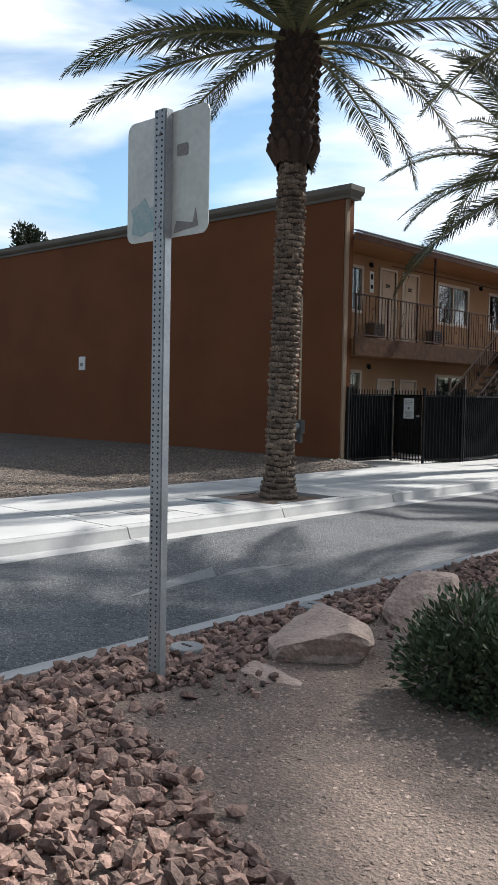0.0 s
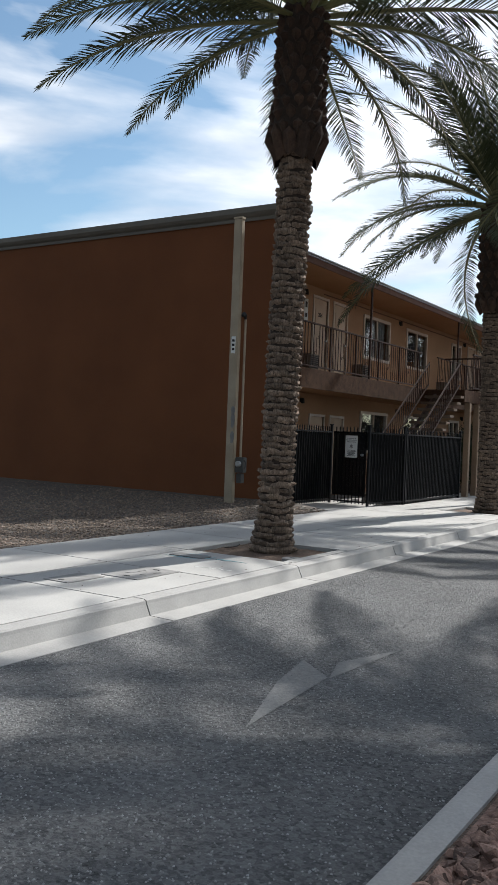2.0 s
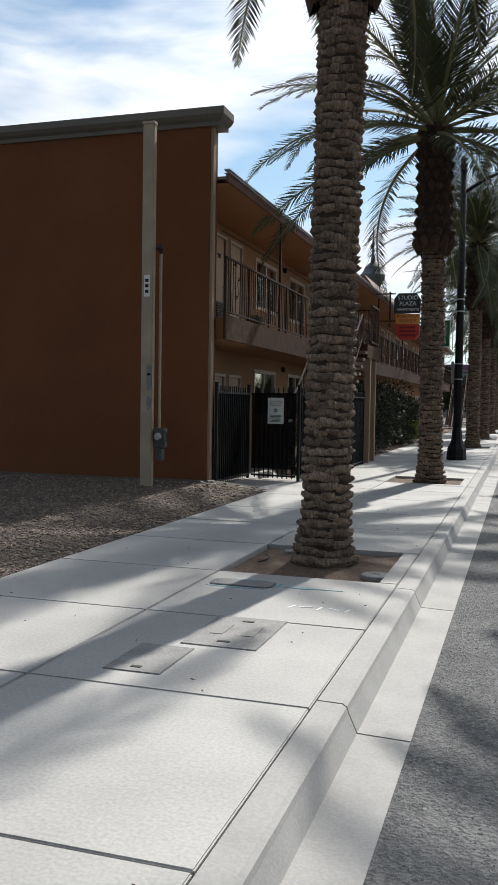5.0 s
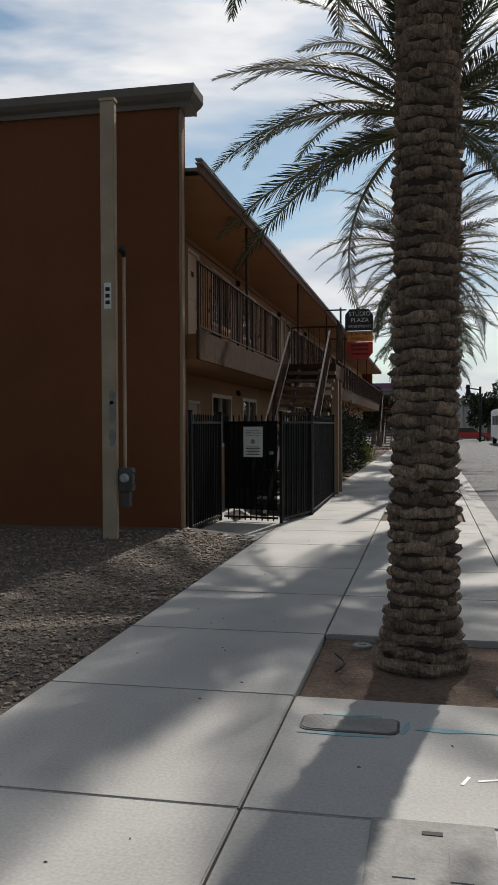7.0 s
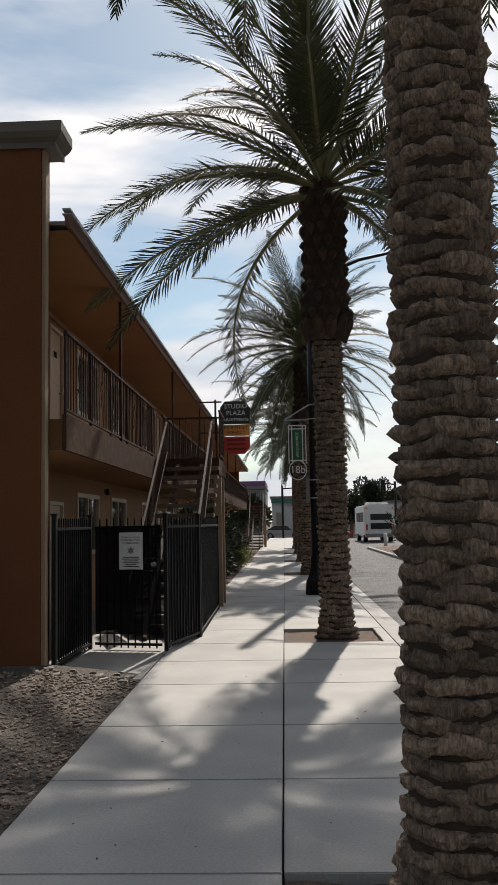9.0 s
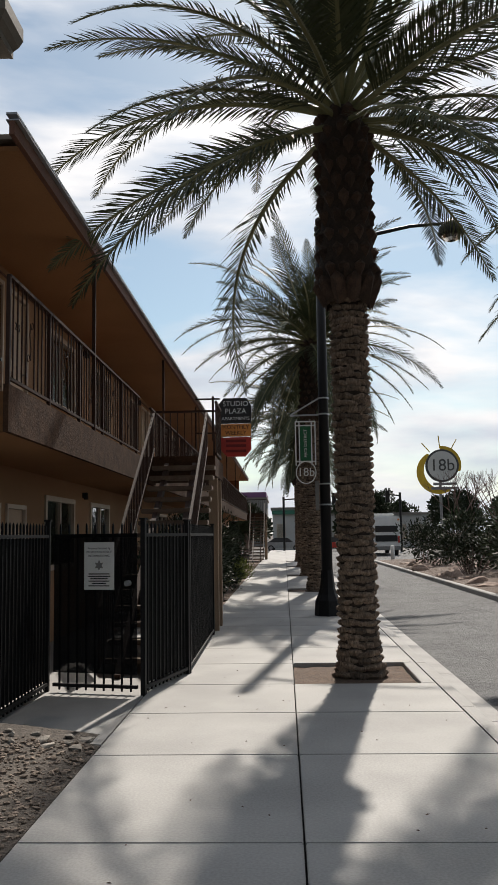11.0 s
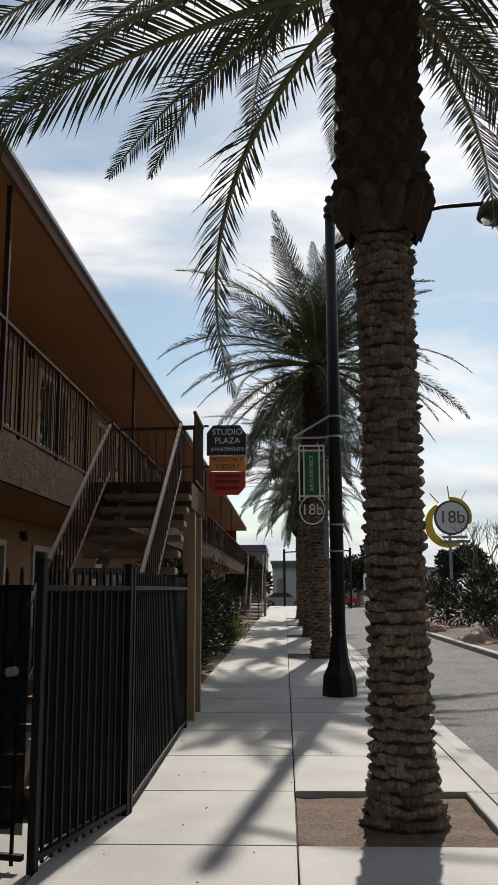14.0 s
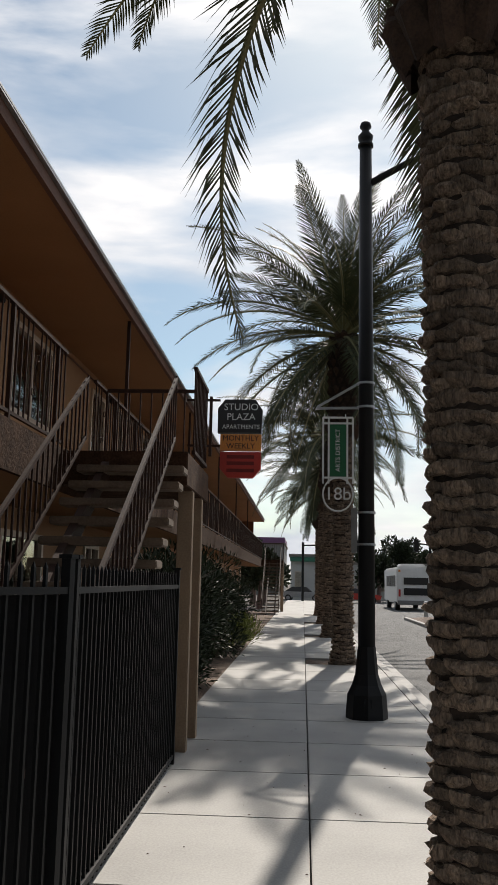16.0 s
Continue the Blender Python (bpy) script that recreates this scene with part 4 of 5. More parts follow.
# ---- shrubs ----
def leaf_cloud(rnd, centres, count, length, width, upright=0.3):
    """Many narrow leaves gathered in clumps."""
    g = Geo()
    for _ in range(count):
        cx, cy, cz, r = rnd.choice(centres)
        d = Vector((rnd.gauss(0, 1), rnd.gauss(0, 1), rnd.gauss(0, 1))).normalized()
        p = Vector((cx, cy, cz)) + d * r * rnd.uniform(0.55, 1.08)
        if p.z < 0.03:
            continue
        way = (d + Vector((rnd.uniform(-1, 1), rnd.uniform(-1, 1), rnd.uniform(-0.4, 1) + upright)) * 0.8).normalized()
        s = way.cross(Vector((rnd.uniform(-1, 1), rnd.uniform(-1, 1), rnd.uniform(-1, 1)))).normalized()
        ln, w = length * rnd.uniform(0.6, 1.3), width * rnd.uniform(0.7, 1.2)
        g.add([p, p + way * ln * 0.5 + s * w, p + way * ln, p + way * ln * 0.5 - s * w], [(0, 1, 2, 3)])
    return g


def shrub(x, y, z, centres, count, length, width, material, label, seed, name="shrub", upright=0.3):
    rnd = random.Random(seed)
    s = thing(name, (x, y, z), label, "shrub")
    st_ = Geo()
    for cx, cy, cz, r in centres:
        st_.tube([(cx * 0.2, cy * 0.2, -0.05), (cx * 0.6, cy * 0.6, cz * 0.5), (cx, cy, cz)], [0.02, 0.014, 0.006], 5)
        for _ in range(4):
            d = Vector((rnd.gauss(0, 1), rnd.gauss(0, 1), abs(rnd.gauss(0, 1)))).normalized() * r * 0.9
            st_.tube([(cx, cy, cz), (cx + d.x, cy + d.y, max(0.05, cz + d.z))], [0.006, 0.003], 4)
    part("stem", st_, TWIG, s)
    tagged(part("leaves", leaf_cloud(rnd, centres, count, length, width, upright), material, s), kind="stuff")
    return s


def clumps(rnd, rx, ry, h, n, r):
    return [(rnd.uniform(-rx, rx), rnd.uniform(-ry, ry), rnd.uniform(r * 0.8, max(r, h - r)), r * rnd.uniform(0.7, 1.15)) for _ in range(n)]


rb = random.Random(5)
shrub(-1.82, 4.08, 0.15, clumps(rb, 0.4, 0.4, 0.6, 34, 0.2), 24000, 0.05, 0.011, SHRUB, "round dense dark green shrub on the granite bed", 1)
for k, y in enumerate((25.9, 27.6, 29.4, 31.0, 33.0, 35.5, 38.5)):
    shrub(-11.75 + 0.1 * (k % 2), y, 0.13, clumps(rb, 0.55, 0.9, 1.8 + 0.35 * (k % 3), 22, 0.4), 5200, 0.16, 0.016, OLEANDER, "tall dark leafy shrub in the bed along the facade", 40 + k)
shrub(-11.25, 37.0, 0.13, clumps(rb, 0.35, 0.6, 0.9, 9, 0.3), 1800, 0.2, 0.012, YELLOWG, "bright yellow green shrub beside the pavement", 60, upright=1.2)
for k, (x, y, h) in enumerate(((-2.6, 33, 2.4), (-1.6, 37, 3.0), (-2.6, 42, 2.6), (-1.4, 47, 3.0), (-2.8, 51, 2.2), (-0.4, 42, 2.8), (0.6, 36, 2.4), (1.5, 48, 3.2))):
    shrub(x, y, 0.15, clumps(rb, 1.0, 1.2, h, 16, 0.55), 3000, 0.2, 0.03, (OLEANDER, SHRUB)[k % 2], "dark rounded shrub on the traffic island", 70 + k)


def bare_tree(x, y, h, seed):
    rnd = random.Random(seed)
    t = thing("bare_tree", (x, y, 0.1), "leafless small tree with many fine reddish twigs", "tree", "bare trees on the island")
    trunk, tw = Geo(), Geo()
    trunk.tube([(0, 0, -0.1), (0.03, 0.02, h * 0.2), (0, 0.05, h * 0.35)], [0.09, 0.07, 0.06], 8)

    def grow(p, d, ln, r, lvl):
        q = p + d * ln
        tw.tube([p, (p + q) / 2 + Vector((rnd.uniform(-1, 1), rnd.uniform(-1, 1), 0)) * ln * 0.06, q], [r, r * 0.8, r * 0.6], 4, False)
        if lvl:
            for _ in range(3):
                grow(q, (d + Vector((rnd.uniform(-1, 1), rnd.uniform(-1, 1), rnd.uniform(-0.2, 0.7))) * 0.6).normalized(), ln * 0.72, r * 0.55, lvl - 1)
    for i in range(6):
        a = i * 1.05
        grow(Vector((0, 0.05, h * 0.33)), Vector((math.cos(a) * 0.6, math.sin(a) * 0.6, 1)).normalized(), h * 0.24, 0.04, 3)
    part("trunk", trunk, TWIG, t)
    part("branch", tw, TWIG, t)


for k, (x, y, h) in enumerate(((-0.8, 44, 4.6), (0.5, 39, 4.2), (-1.2, 50, 5.0), (-0.2, 33, 4.0))):
    bare_tree(x, y, h, 90 + k)

# ---- crescent district sign on the island ----
ds = thing("district_sign", (4.25, 85.7, 0.7), "round white district sign with a yellow crescent on a pole", "sign")
ds.matrix_basis = ds.matrix_basis @ Matrix.Scale(1.28, 4)
part("pole", Geo().tube([(0, 0.1, -0.6), (0, 0.1, 5.6)], 0.1, 10), LIDM, ds)
plate("disc", ring(1.0, 32, 0.15, 5.4), -0.1, 0.1, FARWHITE, ds, "pale grey disc")
plate("rim", ring(1.14, 32, 0.15, 5.4), -0.05, 0.12, METERM, ds, "dark rim")
cres = [(-0.1 + 1.5 * math.cos(a), 4.95 + 1.5 * math.sin(a)) for a in np.linspace(radians(120), radians(300), 24)]
cres += [(0.25 + 1.35 * math.cos(a), 5.1 + 1.35 * math.sin(a)) for a in np.linspace(radians(285), radians(130), 24)]
plate("crescent", cres, 0.0, 0.1, YELLOW, ds, "yellow crescent")
c2 = [(0.15 + 1.32 * math.cos(a), 5.45 + 1.32 * math.sin(a)) for a in np.linspace(radians(-20), radians(95), 16)] + [(0.15 + 1.13 * math.cos(a), 5.4 + 1.13 * math.sin(a)) for a in np.linspace(radians(95), radians(-20), 16)]
plate("crescent", c2, 0.0, 0.1, YELLOW, ds, "yellow crescent")
for a in (60, 95, 130):
    part("ray", Geo().bar((0.15 + 1.25 * math.cos(radians(a)), 0.05, 5.4 + 1.25 * math.sin(radians(a))), (0.15 + 2.1 * math.cos(radians(a)), 0.05, 5.4 + 2.1 * math.sin(radians(a))), 0.06), YELLOW, ds)
words("lettering", "18b", 1.15, METERM, ds, pose(0.15, -0.11, 5.4, 90, 0, 0), "", 0.02)
for z, w in ((4.05, 0.8), (3.75, 0.95)):
    part("text_bar", Geo().box(-w + 0.3, -0.1, z, w + 0.3, 0, z + 0.18), LIDM, ds)

# ---- distance ----
def far_building(x0, y0, x1, y1, h, material, label, wins):
    b = thing("far_building", ((x0 + x1) / 2, (y0 + y1) / 2, 0), label, "building")
    hx, hy = (x1 - x0) / 2, (y1 - y0) / 2
    part("wall", Geo().box(-hx, -hy, -0.06, hx, hy, h), material, b)
    part("roof", Geo().box(-hx - 0.2, -hy - 0.2, h, hx + 0.2, hy + 0.2, h + 0.25), ROOFM, b)
    for wx, wz, ww, wh in wins:
        w = part("window", Geo().box(wx - ww / 2, -hy - 0.06, wz, wx + ww / 2, -hy - 0.01, wz + wh), FRAMEW, b)
        part("pane", Geo().box(wx - ww / 2 + 0.08, -hy - 0.08, wz + 0.08, wx + ww / 2 - 0.08, -hy - 0.061, wz + wh - 0.08), GLASS, w)
    return b


wb = far_building(-10.9, 108, -4.6, 120, 4.6, FARWHITE, "white low shop with green fascia at the end of the street", [(-2.2, 1.0, 1.0, 2.0), (0.6, 2.0, 0.9, 1.2), (2.3, 1.0, 1.2, 2.0)])
part("fascia", Geo().box(-3.2, -6.5, 4.05, 3.2, -6.01, 4.5), AWNING, wb, "dark green fascia")
far_building(-4.2, 116, 9, 128, 4.0, FARWHITE, "low pale building behind the junction", [(-5 + 2.4 * i, 1.0, 1.5, 1.8) for i in range(5)])
pb = far_building(-23, 150, -12.5, 170, 7.6, LIDM, "distant grey block with purple upper band", [(-3 + 2.2 * i, 4.5, 1.3, 1.3) for i in range(4)])
part("band", Geo().box(-5.3, -10.3, 7.86, 5.3, 10, 8.7), PURPLE, pb, "purple cladding band")


def car(x, y, turn, paint, label):
    """A parked car: lofted body, cabin with glass, four wheels."""
    c = thing("car", (x, y, 0), label, "car", "", turn)
    prof_ = [(-2.1, 0.35), (-2.15, 0.75), (-1.3, 0.92), (1.6, 0.95), (2.15, 0.85), (2.15, 0.35)]
    k_ = len(prof_)
    part("body", Geo().add([(w_, y_, z_) for w_ in (-0.86, 0.86) for y_, z_ in prof_], [tuple(range(k_)), tuple(reversed(range(k_, 2 * k_)))] + [(i, k_ + i, k_ + (i + 1) % k_, (i + 1) % k_) for i in range(k_)]), paint, c, "", False, 0.06)
    part("cabin", Geo().add([(s_ * a_, y_, z_) for y_, z_, a_ in ((-1.0, 0.9, 0.8), (-0.4, 1.42, 0.62), (1.0, 1.42, 0.62), (1.8, 0.93, 0.8)) for s_ in (-1, 1)], [(0, 2, 4, 6), (7, 5, 3, 1), (0, 1, 3, 2), (2, 3, 5, 4), (4, 5, 7, 6)]), SIGNDARK, c, "dark glass", False, 0.03)
    for wx in (-0.8, 0.8):
        for wy in (-1.35, 1.4):
            wheel = part("wheel", Geo().tube([(wx - 0.1, wy, 0.32), (wx + 0.1, wy, 0.32)], 0.32, 16), INK, c)
            part("rim", Geo().tube([(wx - 0.105, wy, 0.32), (wx + 0.105, wy, 0.32)], 0.19, 12), GALV, wheel)
        part("tail_light", Geo().box(wx - 0.12, -2.19, 0.62, wx + 0.12, -2.12, 0.76), RED, c)


car(-9.6, 104.5, 85, GALV, "silver grey car parked before the white shop")
car(-4.4, 99, 95, RED, "red car waiting at the far junction")
tw = thing("observation_tower", (-6.70 - 0.1651 * 900, 2.04 + 0.9752 * 900, 0), "distant tall observation tower with a flared pod and spire", "tower")
part("shaft", Geo().tube([(0, 0, 0), (0, 0, 60), (0, 0, 112)], [9, 6, 5.5], 16), TOWERM, tw)
part("pod", Geo().tube([(0, 0, z) for z in (112, 120, 131, 134, 136, 139, 142, 146)], [5.5, 7, 12.5, 13, 11, 9, 8, 4], 24), TOWERM, tw)
part("spire", Geo().tube([(0, 0, 146), (0, 0, 156), (0, 0, 182)], [2.6, 1.4, 0.5], 8), TOWERM, tw)

rv = thing("bus", (-1.6, 82, 0), "white bus seen from behind at the far lane", "bus")
part("body", Geo().box(-1.25, -3.5, 0.5, 1.25, 6.0, 3.1), WHITEP, rv, "", False, 0.12)
part("roof_unit", Geo().box(-0.9, -2.6, 3.1, 0.9, -0.4, 3.35), WHITEP, rv, "", False, 0.08)
part("rear_window", Geo().box(-0.75, -3.54, 1.85, 1.0, -3.505, 2.35), SIGNDARK, rv, "dark glass")
part("engine_grille", Geo().box(-0.75, -3.54, 1.1, 1.0, -3.505, 1.6), INK, rv)
part("bumper", Geo().box(-1.2, -3.68, 0.42, 1.2, -3.5, 0.72), LIDM, rv, "", False, 0.03)
for x in (-1.05, 1.1):
    part("tail_light", Geo().box(x - 0.07, -3.55, 1.0, x + 0.07, -3.505, 1.5), RED, rv)
    part("marker_light", Geo().box(x - 0.07, -3.55, 2.75, x + 0.07, -3.505, 2.9), ORANGE, rv)
for y in (-2.6, -0.9, 0.8, 2.5):
    part("side_window", Geo().box(-1.275, y, 1.7, -1.252, y + 1.4, 2.5), SIGNDARK, rv, "dark glass")
for x in (-1.05, 1.05):
    for y in (-1.9, 4.2):
        wheel = part("wheel", Geo().tube([(x - 0.16, y, 0.45), (x + 0.16, y, 0.45)], 0.45, 18), INK, rv)
        part("rim", Geo().tube([(x - 0.165, y, 0.45), (x + 0.165, y, 0.45)], 0.25, 12), GALV, wheel)
bo = thing("bollard", (-3.0, 62.5, 0.0), "short white bollard at the island's far end", "bollard")
part("post", Geo().tube([(0, 0, -0.05), (0, 0, 0.95), (0, 0, 1.0)], [0.12, 0.12, 0.08], 14), WHITEP, bo, "", True)
for x, y in ((-3.4, 95), (-9.6, 97), (1.5, 92)):
    s = thing("traffic_signal", (x, y, 0), "dark traffic signal on a mast arm", "traffic signal")
    part("mast", Geo().tube([(0, 0, 0), (0, 0, 5.6)], 0.12, 8), LAMPBLACK, s)
    part("arm", Geo().tube([(0, 0, 5.3), (4.2 if x < -5 else -1.5, 0, 5.5)], 0.07, 8), LAMPBLACK, s)
    part("signal_head", Geo().box(3.0 if x < -5 else -1.4, -0.2, 4.7, 3.4 if x < -5 else -1.0, 0.2, 5.8), LAMPBLACK, s)
rs = random.Random(77)
for k, (x, y, h) in enumerate(((-5, 128, 5.5), (-1.5, 126, 6), (2, 118, 7), (6, 125, 6), (9, 110, 6), (13, 118, 7), (18, 116, 6), (-2.0, 104, 5.0), (0.5, 112, 7.0), (-12.6, 76, 4.2), (-13.4, 82, 5.2), (-12.9, 90, 4.6), (-20, 95, 6), (-27, 130, 8), (-68.76, 45, 16.9))):
    t = thing("far_tree", (x, y, 0), "distant dark green tree", "tree")
    part("trunk", Geo().tube([(0, 0, 0), (0.1, 0, h * 0.3), (0, 0.1, max(h * 0.6, h - 3))], [0.25, 0.18, 0.08], 8), TWIG, t)
    tagged(part("crown", leaf_cloud(rs, [(rs.uniform(-1, 1) * min(1.4, h * 0.3), rs.uniform(-1, 1) * min(1.4, h * 0.3), rs.uniform(max(h * 0.45, h - 4), h - 0.9), min(1.0, h * 0.16)) for _ in range(16)], 3600, 0.4, 0.11), OLEANDER, t), kind="stuff")

# ---- pavement details ----
va = thing("utility_vault", (-8.72, 7.45, TOP + 0.001), "concrete utility vault lid with two worn cast plates", "vault lid")
part("lid", Geo().box(-0.24, -0.36, -0.02, 0.24, 0.36, 0.006), LIDM, va, "", False, 0.004)
for x in (-0.1, 0.1):
    part("cast_plate", Geo().box(x - 0.04, -0.1, 0.006, x + 0.04, 0.14, 0.01), LIDM, va)
for y in (0.25, -0.25):
    part("lift_slot", Geo().box(-0.04, y - 0.015, 0.006, 0.04, y + 0.015, 0.009), INK, va)
ub = thing("valve_box", (-9.14, 8.88, TOP + 0.001), "oval grey meter lid with teal survey paint round it", "meter lid", "", 0)
ov = [(x, y) for x, y in round_rect(-0.26, -0.12, 0.26, 0.12, 0.06)]
part("rim", Geo().prism(ov, -0.02, 0.004), METERM, ub, "dark seam")
for x, y, a_, w_ in ((-0.02, -0.155, 0, 0.24), (0.29, 0.0, 80, 0.1), (0.0, 0.15, 2, 0.16)):
    part("paint_trace", Geo().prism([(-w_, -0.008), (0, -0.022), (w_, -0.006), (w_ * 0.8, 0.01), (0, 0.014), (-w_ * 0.9, 0.008)], -0.01, 0.0025), TEAL, ub, "teal spray paint").matrix_basis = pose(x, y, 0, 0, 0, a_)
part("lid", Geo().prism([(x * 0.95, y * 0.9) for x, y in ov], -0.02, 0.008), LIDM, ub)
part("paint_mark", Geo().prism([(0.34, -0.02), (0.5, -0.045), (0.62, -0.02), (0.82, -0.012), (0.62, 0.012), (0.42, 0.03)], -0.01, 0.003), TEAL, ub, "teal spray paint")
v2 = thing("utility_vault", (-8.65, 3.6, TOP + 0.001), "large ribbed metal utility lid set in the pavement", "vault lid")
part("lid", Geo().box(-0.42, -0.5, -0.02, 0.42, 0.5, 0.006), LIDM, v2)
for i in range(20):
    part("rib", Geo().box(-0.4, -0.48 + i * 0.05, 0.006, 0.4, -0.46 + i * 0.05, 0.011), LIDM, v2)
for x, y, r in ((-9.2, 10.62, 0.07), (-8.2, 9.72, 0.13)):
    ic = thing("irrigation_lid", (x, y, 0.115), "small round plastic irrigation lid in the soil", "irrigation lid")
    part("lid", Geo().tube([(0, 0, -0.02), (0, 0, 0.02), (0, 0, 0.026)], [r, r, r - 0.01], 22), LIDM, ic)
    part("slot", Geo().box(-0.03, -0.008, 0.026, 0.03, 0.008, 0.029), INK, ic)
hz = thing("drip_hose", (-9.32, 10.1, 0.13), "short bent black drip hose in the soil", "hose")
part("hose", Geo().tube([(0.05 * math.sin(i * 0.5) - 0.02 * i * 0.2, 0.06 * i - 0.2, 0.01) for i in range(8)], 0.007, 6), INK, hz)
ar = thing("lane_arrow", (-5.75, 5.6, 0.0), "faded white lane arrow on the asphalt", "road marking")
part("arrow_head", Geo().add([(-0.25, 0.4, 0.004), (0.1, 0.1, 0.004), (0.2, -1.1, 0.004), (-0.12, -0.2, 0.004)], [(0, 3, 2, 1)]), ROADPAINT, ar)
part("arrow_shaft", Geo().add([(0.12, 0.08, 0.004), (0.2, 1.2, 0.004), (-0.02, 0.5, 0.004)], [(0, 1, 2)]), ROADPAINT, ar)
v3 = thing("utility_vault", (-9.0, 6.75, TOP + 0.001), "small grey pull box lid in the pavement", "vault lid")
part("lid", Geo().box(-0.17, -0.26, -0.02, 0.17, 0.26, 0.006), LIDM, v3, "", False, 0.004)
part("lift_slot", Geo().box(-0.03, -0.2, 0.006, 0.03, -0.17, 0.009), INK, v3)
mk = thing("paint_marks", (-8.35, 8.25, TOP), "faint white spray paint strokes on the pavement", "marking")
for i, (x, y, a_) in enumerate(((-0.22, 0, 70), (-0.12, 0.02, 20), (-0.02, 0, 80), (0.08, 0.02, 150), (0.18, 0, 75))):
    part("stroke", Geo().box(-0.05, -0.008, 0.001, 0.05, 0.008, 0.003), WHITEP, mk).matrix_basis = pose(x, y, 0, 0, 0, a_)

for x, y in ((-3.76, 4.77), (-3.6, 3.4)):
    rl = thing("valve_cover", (x, y, isle_height(x, y) + 0.03), "round concrete valve cover among the red rocks", "valve cover")
    part("lid", Geo().tube([(0, 0, -0.06), (0, 0, 0.03), (0, 0, 0.037)], [0.1, 0.1, 0.09], 22), LIDM, rl)
    part("slot", Geo().box(-0.04, -0.01, 0.037, 0.04, 0.01, 0.04), INK, rl)

# ---- boulders ----
def boulder(x, y, z, sx, sy, sz, seed, label):
    bm = bmesh.new()
    bmesh.ops.create_icosphere(bm, subdivisions=4, radius=1)
    rnd = random.Random(seed)
    planes = [Vector((rnd.gauss(0, 1), rnd.gauss(0, 1), rnd.gauss(0, 0.8))).normalized() for _ in range(13)]
    for v in bm.verts:
        for p in planes:
            d = v.co.dot(p) - 0.6
            if d > 0:
                v.co -= p * d * 0.9
        v.co *= 1 + 0.09 * noise.fractal(v.co * 2.5 + Vector((seed, 0, 0)), 0.8, 2, 5)
        v.co = Vector((v.co.x * sx, v.co.y * sy, v.co.z * sz))
    me = bpy.data.meshes.new("boulder")
    bm.to_mesh(me)
    bm.free()
    me.materials.append(BOULDER)
    o = new("boulder", me)
    o.matrix_basis = pose(x, y, z, 0, 0, seed * 40)
    return tagged(o, label, "boulder")


boulder(-3.16, 4.18, 0.18, 0.56, 0.38, 0.27, 3, "large angular tan boulder among red gravel")
boulder(-3.1, 3.5, 0.06, 0.38, 0.34, 0.22, 5, "low tan boulder half buried in granite")
boulder(-3.0, 5.15, 0.2, 0.4, 0.35, 0.33, 7, "rough reddish boulder behind the shrub")
for k in range(22):
    boulder(rs.uniform(-3.9, -2.2), 29 + k * 1.25, 0.15, rs.uniform(0.25, 0.55), rs.uniform(0.25, 0.5), rs.uniform(0.15, 0.3), 10 + k, "tan rock edging the island planting")

# ---- pieces: kerbs, slabs, stones ----
kerbs = structure("pavement_kerb", Geo().box(KERB_BACK + 0.004, -40, -0.05, KERB_X - 0.01, 97.7, 0.1), JOINT, "concrete kerb and gutter along the pavement", "kerb")
L = 2.77
prof = [(KERB_BACK + 0.006, 0.0), (KERB_BACK + 0.006, TOP), (KERB_X - 0.03, TOP - 0.002), (KERB_X - 0.008, TOP - 0.015), (KERB_X + 0.0, TOP - 0.04), (KERB_X + 0.045, 0.012), (GUT, 0.004), (GUT, -0.03)]


def run_profile(prof, ln):
    n = len(prof)
    return Geo().add([(x, y, z) for y in (0.008, ln - 0.008) for x, z in prof], [tuple(range(n)), tuple(reversed(range(n, 2 * n)))] + [(i, n + i, n + (i + 1) % n, (i + 1) % n) for i in range(n)])


km = run_profile(prof, L).mesh("kerb_stone", KERB)
for k in range(-8, 34):
    o = new("kerb_stone", km)
    o.parent, o.matrix_basis = kerbs, Matrix.Translation((0, 3.63 + L * k, 0))
isle = structure("island_kerb", Geo().box(ISLE + 0.02, -12, -0.05, ISLE + 0.14, 61.5, 0.1), JOINT, "narrow concrete kerb of the traffic island", "kerb")
prof = [(ISLE, -0.03), (ISLE, 0.12), (ISLE + 0.02, 0.145), (ISLE + 0.04, TOP), (ISLE + 0.15, TOP), (ISLE + 0.16, 0.0)]
km = run_profile([(x, z) for x, z in reversed(prof)][::-1], 3.0).mesh("kerb_stone", KERB)
for k in range(-4, 21):
    o = new("kerb_stone", km)
    o.parent, o.matrix_basis = isle, Matrix.Translation((0, 2.35 + 3.0 * k - 3, 0))

S = 1.52
pav = structure("pavement", Geo().box(WALK_IN, -40, -0.05, KERB_BACK, 99.3, 0.08), JOINT, "pale concrete pavement slabs with tooled joints", "pavement")


def slab(w, ln):
    return Geo().box(0.006, 0.006, 0.0, w - 0.006, ln - 0.006, TOP).mesh("slab", CONCRETE, False, 0.006)


